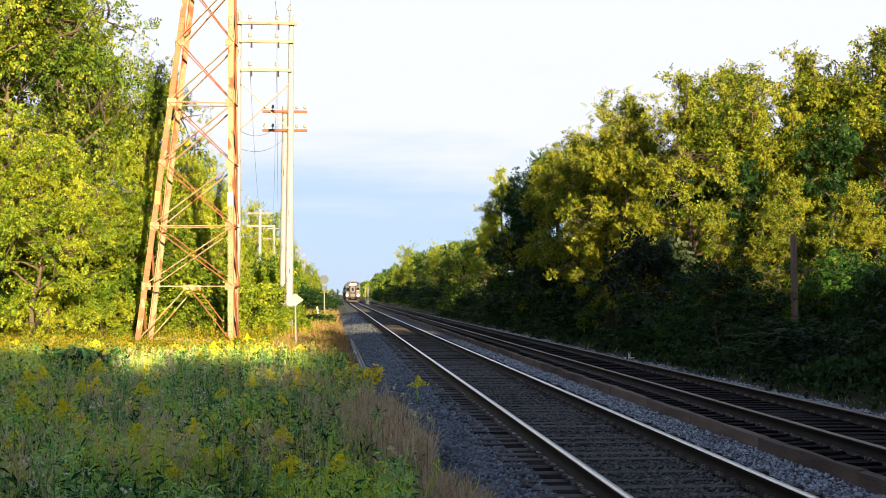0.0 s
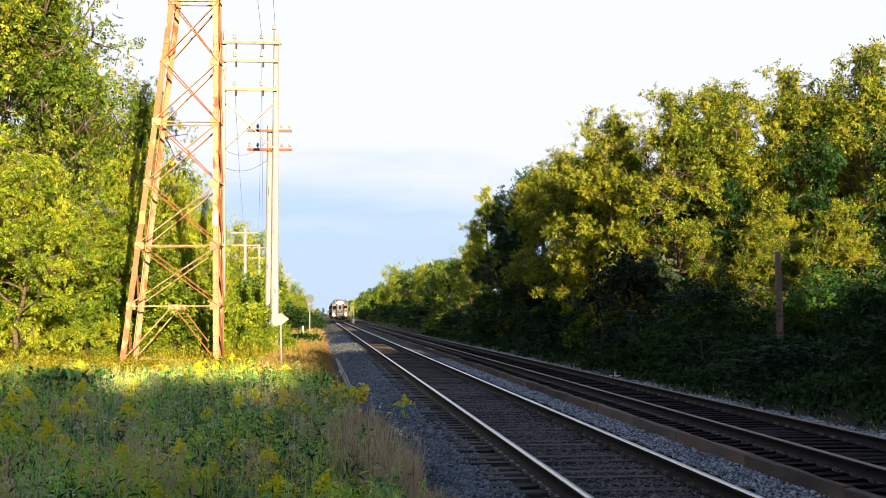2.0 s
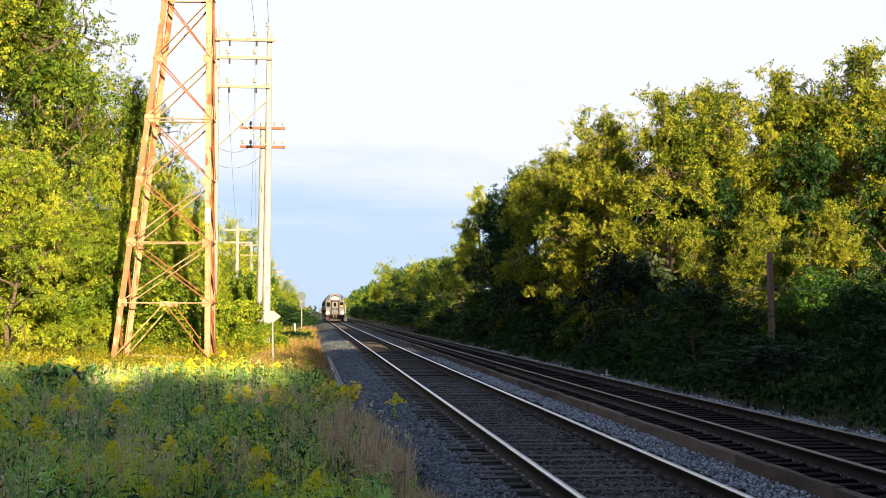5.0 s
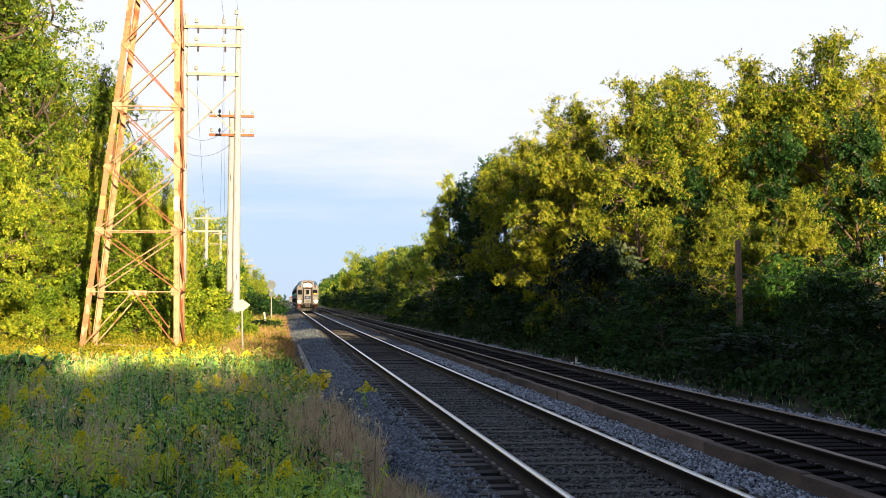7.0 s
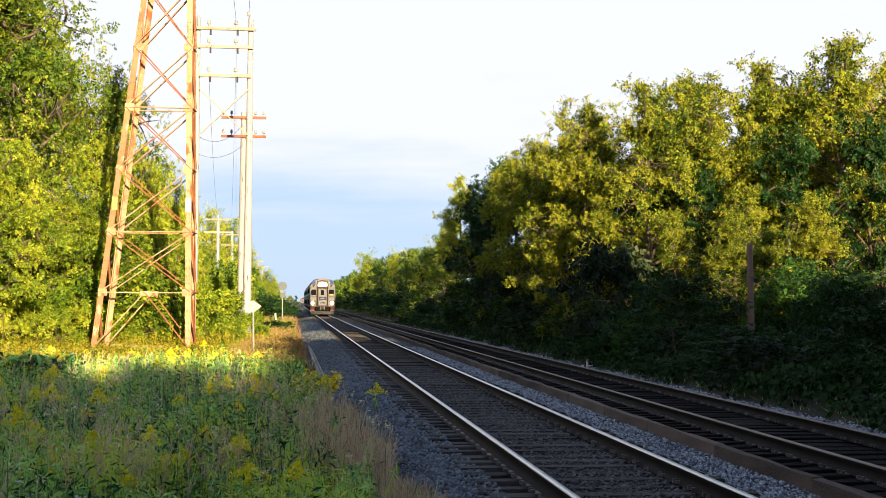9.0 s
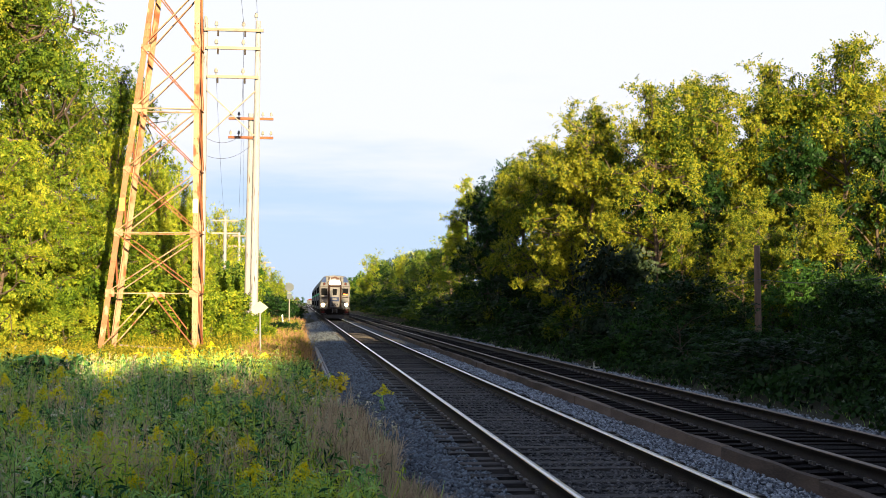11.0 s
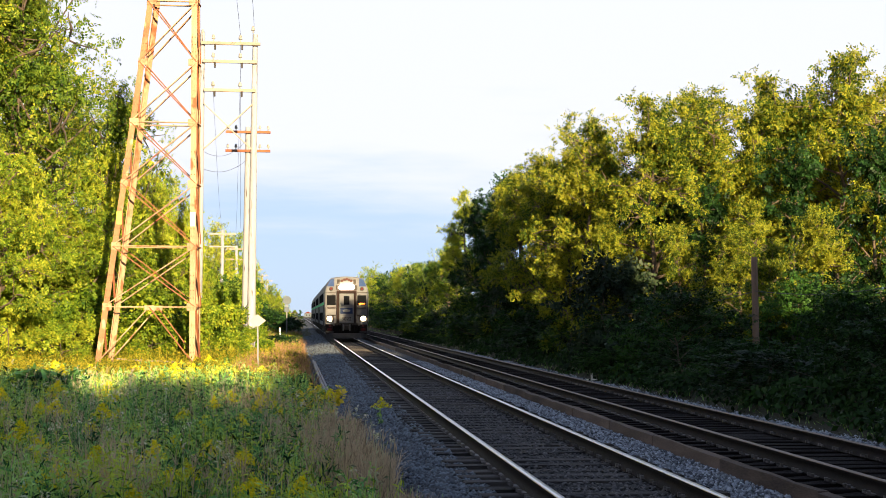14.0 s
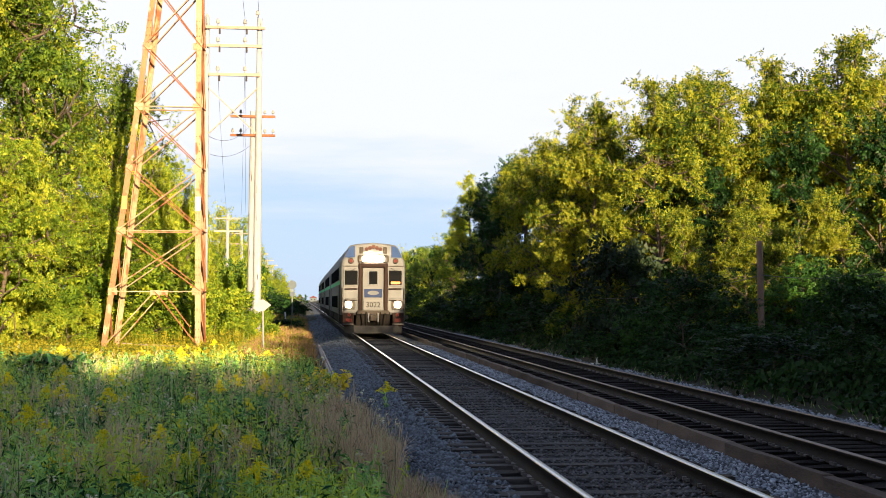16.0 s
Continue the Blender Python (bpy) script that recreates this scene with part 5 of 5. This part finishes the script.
def far_house():
    h = thing("house", "distant pale house with a red roof beside the line", "house", pose(-6.0, 1450, 0))
    part("wall", boxed(-4, 4, 0, 8, -1, 4.0, 0.02), SIGN_GREY, h)
    bm = bmesh.new()
    q = [(-4.5, 4.0), (0, 6.0), (4.5, 4.0)]
    a, b = [[bm.verts.new((x, y, z)) for x, z in q] for y in (-0.4, 8.4)]
    bm.faces.new(a[::-1]); bm.faces.new(b)
    for i in range(3):
        bm.faces.new((a[i], a[(i + 1) % 3], b[(i + 1) % 3], b[i]))
    bmesh.ops.recalc_face_normals(bm, faces=bm.faces)
    part("roof", bm, RED, h, "red gabled roof")
    for x in (-2.2, 1.2):
        part("window", boxed(x, x + 1.0, -0.05, 0.05, 1.2, 2.6, 0.01), PANE, h)


    copy_thing(h, pose(9.0, 1500, 0))
    copy_thing(h, pose(-17.0, 1400, 0))


far_house()


# ---- the train ----
def shell(half, y0, y1, bevel=0.0):
    """A body with this half cross-section, from y0 to y1."""
    prof = half + [(-x, z) for x, z in half[::-1]]
    bm = bmesh.new()
    a = [bm.verts.new((x, y0, z)) for x, z in prof]
    b = [bm.verts.new((x, y1, z)) for x, z in prof]
    n = len(prof)
    for i in range(n):
        bm.faces.new((a[i], a[(i + 1) % n], b[(i + 1) % n], b[i]))
    bm.faces.new(a[::-1]); bm.faces.new(b)
    bmesh.ops.recalc_face_normals(bm, faces=bm.faces)
    if bevel:
        es = [e for e in bm.edges if abs(e.verts[0].co.y - y0) < 1e-5 and abs(e.verts[1].co.y - y0) < 1e-5]
        bmesh.ops.bevel(bm, geom=es, offset=bevel, segments=3, profile=0.5, affect="EDGES")
    return bm


BODY = [(1.47, 0.95), (1.5, 1.3), (1.5, 3.25), (1.46, 3.45), (1.33, 3.76), (1.17, 4.06), (1.06, 4.18), (0.7, 4.26), (0.0, 4.3)]


def lens(x, y, z, r, d=0.08):
    return rod(bmesh.new(), (x, y, z), (x, y - d, z), r, r * 0.85, 20)


def train():
    t = thing("train", "stainless steel double-deck commuter train with lit headlights", "train")
    L = 25.4
    win_up = bpy.data.meshes.new("window"); bm = boxed(-0.012, 0.012, -0.85, 0.85, -0.31, 0.31, 0.006); bm.to_mesh(win_up); bm.free(); win_up.materials.append(PANE_SIDE)
    door = bpy.data.meshes.new("door"); bm = boxed(-0.015, 0.015, -0.7, 0.7, -1.0, 0.85, 0.008); bm.to_mesh(door); bm.free(); door.materials.append(STEEL_DK)
    for c in range(4):
        y = c * 25.9
        car = part("car_body", shell(BODY, y + (0.0 if c == 0 else 0.25), y + L, 0.14 if c == 0 else 0.06), STEEL, t, "stainless steel double-deck car body")
        for sx in (-1, 1):
            for k in range(9):
                yy = y + 4.6 + k * 2.05
                for z in (2.93, 1.55):
                    if k in (0, 8) and z < 2:
                        continue
                    w = part("window", win_up, None, car, "dark tinted window")
                    w.location = (sx * 1.503, yy, z)
            for k in (2.6, 23.0):
                d = part("door", door, None, car, "grey sliding door")
                d.location = (sx * 1.505, y + k, 1.5)
            # green glow along the car side, put into a strip's colour
            s = part("stripe", boxed(sx * 1.508 - 0.004, sx * 1.508 + 0.004, y + 1.0, y + L - 0.8, 2.38, 2.56), GREEN, car, "narrow strip coloured green for a glow along the car")
        part("underframe", boxed(-1.3, 1.3, y + 0.6, y + L - 0.2, 0.45, 0.97, 0.05), BLACK, t, "dark underframe")
        for yy in (y + 3.4, y + 22.0):
            bg = part("bogie", boxed(-1.15, 1.15, yy - 1.4, yy + 1.4, 0.35, 0.75, 0.06), BLACK, t, "dark wheel truck")
            for sx in (-0.75, 0.75):
                for dy in (-1.15, 1.15):
                    part("wheel", rod(bmesh.new(), (sx - 0.065, yy + dy, 0.46), (sx + 0.065, yy + dy, 0.46), 0.455, 0.44, 20), STEEL_DK, bg)
        if c:
            part("gangway", boxed(-0.6, 0.6, y - 0.55, y + 0.28, 1.0, 3.3, 0.05), BLACK, t, "dark gangway between cars")
    F = -0.02

    def front(name, x0, x1, z0, z1, mat, label="", d=0.03, b=0.008, parent=t):
        return part(name, boxed(x0, x1, F - d, F + 0.03, z0, z1, b), mat, parent, label)

    # upper corner panes, sky reflection painted in blue, and roof details
    for s in (-1, 1):
        bm = bmesh.new()
        q = [(s * 0.84, 3.62), (s * 1.34, 3.62), (s * 1.14, 4.04), (s * 1.03, 4.13), (s * 0.84, 4.15)]
        vs = [bm.verts.new((x, F - 0.012, z)) for x, z in q]
        ws = [bm.verts.new((x, F + 0.02, z)) for x, z in q]
        bm.faces.new(vs); bm.faces.new(ws[::-1])
        for i in range(5):
            bm.faces.new((vs[i], vs[(i + 1) % 5], ws[(i + 1) % 5], ws[i]))
        bmesh.ops.recalc_face_normals(bm, faces=bm.faces)
        part("corner_pane", bm, BLUEPANE, t, "upper pane coloured blue for the sky's reflection")
        front("side_window_frame", min(s * 0.66, s * 1.38), max(s * 0.66, s * 1.38), 2.28, 3.08, STEEL, "steel window surround", 0.045, 0.03)
        front("window_seal", min(s * 0.70, s * 1.35), max(s * 0.70, s * 1.35), 2.32, 3.04, BLACK, "black rubber window seal", 0.05, 0.04)
        w = front("side_window", min(s * 0.74, s * 1.31), max(s * 0.74, s * 1.31), 2.36, 3.0, PANE, "dark cab window", 0.055, 0.01)
        # the pane goes on round the corner, along the slanting shoulder
        bm = bmesh.new()
        lo = [bm.verts.new((s * 1.435, y, 3.52)) for y in (0.22, 2.3)]
        hi = [bm.verts.new((s * 1.195, y, 4.03)) for y in (2.3, 0.22)]
        bm.faces.new(lo + hi)
        bmesh.ops.solidify(bm, geom=bm.faces[:], thickness=0.03 * s)
        bmesh.ops.recalc_face_normals(bm, faces=bm.faces)
        part("shoulder_pane", bm, BLUEPANE, t, "pane along the roof shoulder coloured blue for the sky's reflection")
        m = part("marker_light", lens(s * 1.04, F + 0.0, 3.46, 0.14, 0.06), STEEL_DK, t, "round marker light in a dark ring")
        part("marker_lens", lens(s * 1.04, F - 0.055, 3.46, 0.085, 0.03), RED, m, "red lens")
        part("seam", boxed(min(s * 0.7, s * 1.46), max(s * 0.7, s * 1.46), F - 0.012, F + 0.02, 3.2, 3.235, 0.004), STEEL_DK, t, "dark seam across the cab")
        part("wiper", beam(bmesh.new(), (s * 0.82, F - 0.08, 3.12), (s * 1.15, F - 0.08, 2.92), 0.025, 0.02), BLACK, t, "black wiper arm")
        part("handrail", rod(bmesh.new(), (s * 1.44, F - 0.07, 1.1), (s * 1.44, F - 0.07, 2.2), 0.022, 0.022, 8), STEEL_DK, t, "upright handrail at the corner")
        part("tail_light", lens(s * 1.12, F - 0.11, 0.95, 0.075, 0.04), RED, t, "small red tail light")
        part("jumper_cable", rod(bmesh.new(), (s * 0.55, F - 0.16, 1.02), (s * 0.47, F - 0.2, 0.5), 0.04, 0.035, 8), BLACK, t, "black jumper cable")
        part("foot_step", boxed(min(s * 0.88, s * 1.44), max(s * 0.88, s * 1.44), F - 0.24, F - 0.02, 0.5, 0.55, 0.01), STEEL, t, "steel foot step")
        front("grab_rail", min(s * 0.72, s * 1.32), max(s * 0.72, s * 1.32), 2.13, 2.19, BROWN, "dark horizontal grab rail", 0.09, 0.02)
        front("panel", min(s * 0.74, s * 1.30), max(s * 0.74, s * 1.30), 1.72, 2.06, STEEL, "raised steel panel", 0.03, 0.012)
        front("grab_rail", min(s * 0.72, s * 1.32), max(s * 0.72, s * 1.32), 1.62, 1.66, BROWN, "dark horizontal grab rail", 0.09, 0.015)
        part("headlight", lens(s * 1.14, F - 0.02, 1.43, 0.16), HEAD, t, "bright lit lower headlight")
        front("headlight_housing", min(s * 0.86, s * 1.42), max(s * 0.86, s * 1.42), 1.2, 1.62, STEEL_DK, "grimy headlight housing", 0.02, 0.02)
        front("step", min(s * 0.9, s * 1.42), max(s * 0.9, s * 1.42), 0.42, 1.05, BROWN, "rusty step panel", 0.1, 0.03)
        front("reflector", min(s * 1.0, s * 1.28), max(s * 1.0, s * 1.28), 0.62, 0.78, RED, "red step reflector", 0.115, 0.008)
        front("door_post", min(s * 0.5, s * 0.68), max(s * 0.5, s * 0.68), 1.05, 3.3, BROWN, "brown collision post beside the end door", 0.14, 0.05)
        front("hose", min(s * 0.3, s * 0.36), max(s * 0.3, s * 0.36), 0.45, 1.1, BLACK, "hanging brake hose", 0.2, 0.02)
        front("vent_frame", min(s * 0.46, s * 0.64), max(s * 0.46, s * 0.64), 3.78, 4.1, STEEL_DK, "small roof vent", 0.03, 0.02)
    front("door_arch", -0.68, 0.68, 3.14, 3.36, BROWN, "brown arch over the end door", 0.13, 0.05)
    dr = front("end_door", -0.48, 0.48, 1.05, 3.2, STEEL, "steel end door", 0.05, 0.02)
    front("door_window_frame", -0.27, 0.27, 2.28, 3.06, STEEL, "", 0.07, 0.04, dr)
    front("door_window", -0.2, 0.2, 2.36, 2.98, PANE, "dark door window", 0.08, 0.03, dr)
    front("sign_board", -0.42, 0.42, 1.76, 2.16, BLUE, "blue sign with a pale oval mark", 0.085, 0.02)
    ov = bmesh.new(); rod(ov, (0, F - 0.088, 1.97), (0, F - 0.094, 1.97), 0.1, 0.1, 20)
    for v in ov.verts:
        v.co.x *= 2.6
    part("emblem", ov, WHITE, t, "pale oval mark")
    front("number_board", -0.46, 0.46, 1.2, 1.62, STEEL, "steel number board", 0.08, 0.015)
    cu = bpy.data.curves.new("number", "FONT")
    cu.body, cu.size, cu.align_x, cu.align_y, cu.extrude = "3022", 0.34, "CENTER", "CENTER", 0.003
    tx = new("number_tmp", cu)
    dg = bpy.context.evaluated_depsgraph_get()
    me = bpy.data.meshes.new_from_object(tx.evaluated_get(dg))
    bpy.data.objects.remove(tx)
    me.materials.clear(); me.materials.append(BLACK)
    nb = part("number", me, None, t, "dark car number")
    nb.matrix_basis = pose(0, F - 0.085, 1.41, 90, 0, 0)
    front("lamp_panel", -0.72, 0.72, 3.38, 3.72, STEEL_DK, "dark panel of the top headlights", 0.05, 0.05)
    for x in (-0.36, -0.12, 0.12, 0.36):
        part("top_headlight", lens(x, F - 0.05, 3.55, 0.15), HEAD_TOP, t, "dazzling top headlight")
    for k, x in enumerate((-0.32, -0.16, 0.0, 0.16, 0.32)):
        z = 4.12 - 0.06 * abs(k - 2)
        part("horn", rod(bmesh.new(), (x, F + 0.2, z), (x, F - 0.12, z), 0.05, 0.09, 12), RED_BROWN, t, "reddish roof horn")
    front("destination_sign", 0.82, 1.26, 2.38, 2.50, AMBER, "lit amber destination sign behind the cab window", 0.058, 0.004)
    for x in (-0.22, 0.22):
        part("coupler_pin", rod(bmesh.new(), (x, F - 0.3, 0.62), (x, F - 0.3, 1.04), 0.045, 0.045, 10), STEEL, t, "pale steel coupler pin")
    front("coupler_recess", -0.8, 0.8, 0.45, 1.1, BLACK, "dark coupler recess", 0.02, 0.02)
    part("coupler", boxed(-0.16, 0.16, F - 0.55, F + 0.1, 0.68, 0.98, 0.05), STEEL_DK, t, "steel coupler head")
    front("buffer_beam", -0.75, 0.75, 0.98, 1.16, STEEL_DK, "buffer beam", 0.16, 0.03)
    # plough-shaped pilot
    bm = bmesh.new()
    q = [(-1.35, 0.0), (-0.9, -0.35), (0.9, -0.35), (1.35, 0.0)]
    lo = [bm.verts.new((x, F + y - 0.12, 0.1)) for x, y in q]
    hi = [bm.verts.new((x, F + y + 0.05, 0.46)) for x, y in q]
    for i in range(3):
        bm.faces.new((lo[i], lo[i + 1], hi[i + 1], hi[i]))
    bmesh.ops.solidify(bm, geom=bm.faces[:], thickness=0.03)
    part("pilot", bm, PILOT, t, "grey steel pilot plough")
    return t


PILOT = surface("grey_pilot", (0.035, 0.034, 0.033), (0.085, 0.082, 0.08), 0.7, 0.0, 3, 40, 0.2, 0.3, gloss=0.15)
TRAIN = train()


def motions():
    """The train rolls in along the near track."""
    walk(TRAIN, [(t, pose(3.14, y, 0.18)) for t, y in ((0, 271), (3, 233.5), (5.5, 202), (7, 183), (9, 157), (11.5, 124), (13, 104), (14, 90.5), (15, 76.5), (16, 61.8))])


motions()
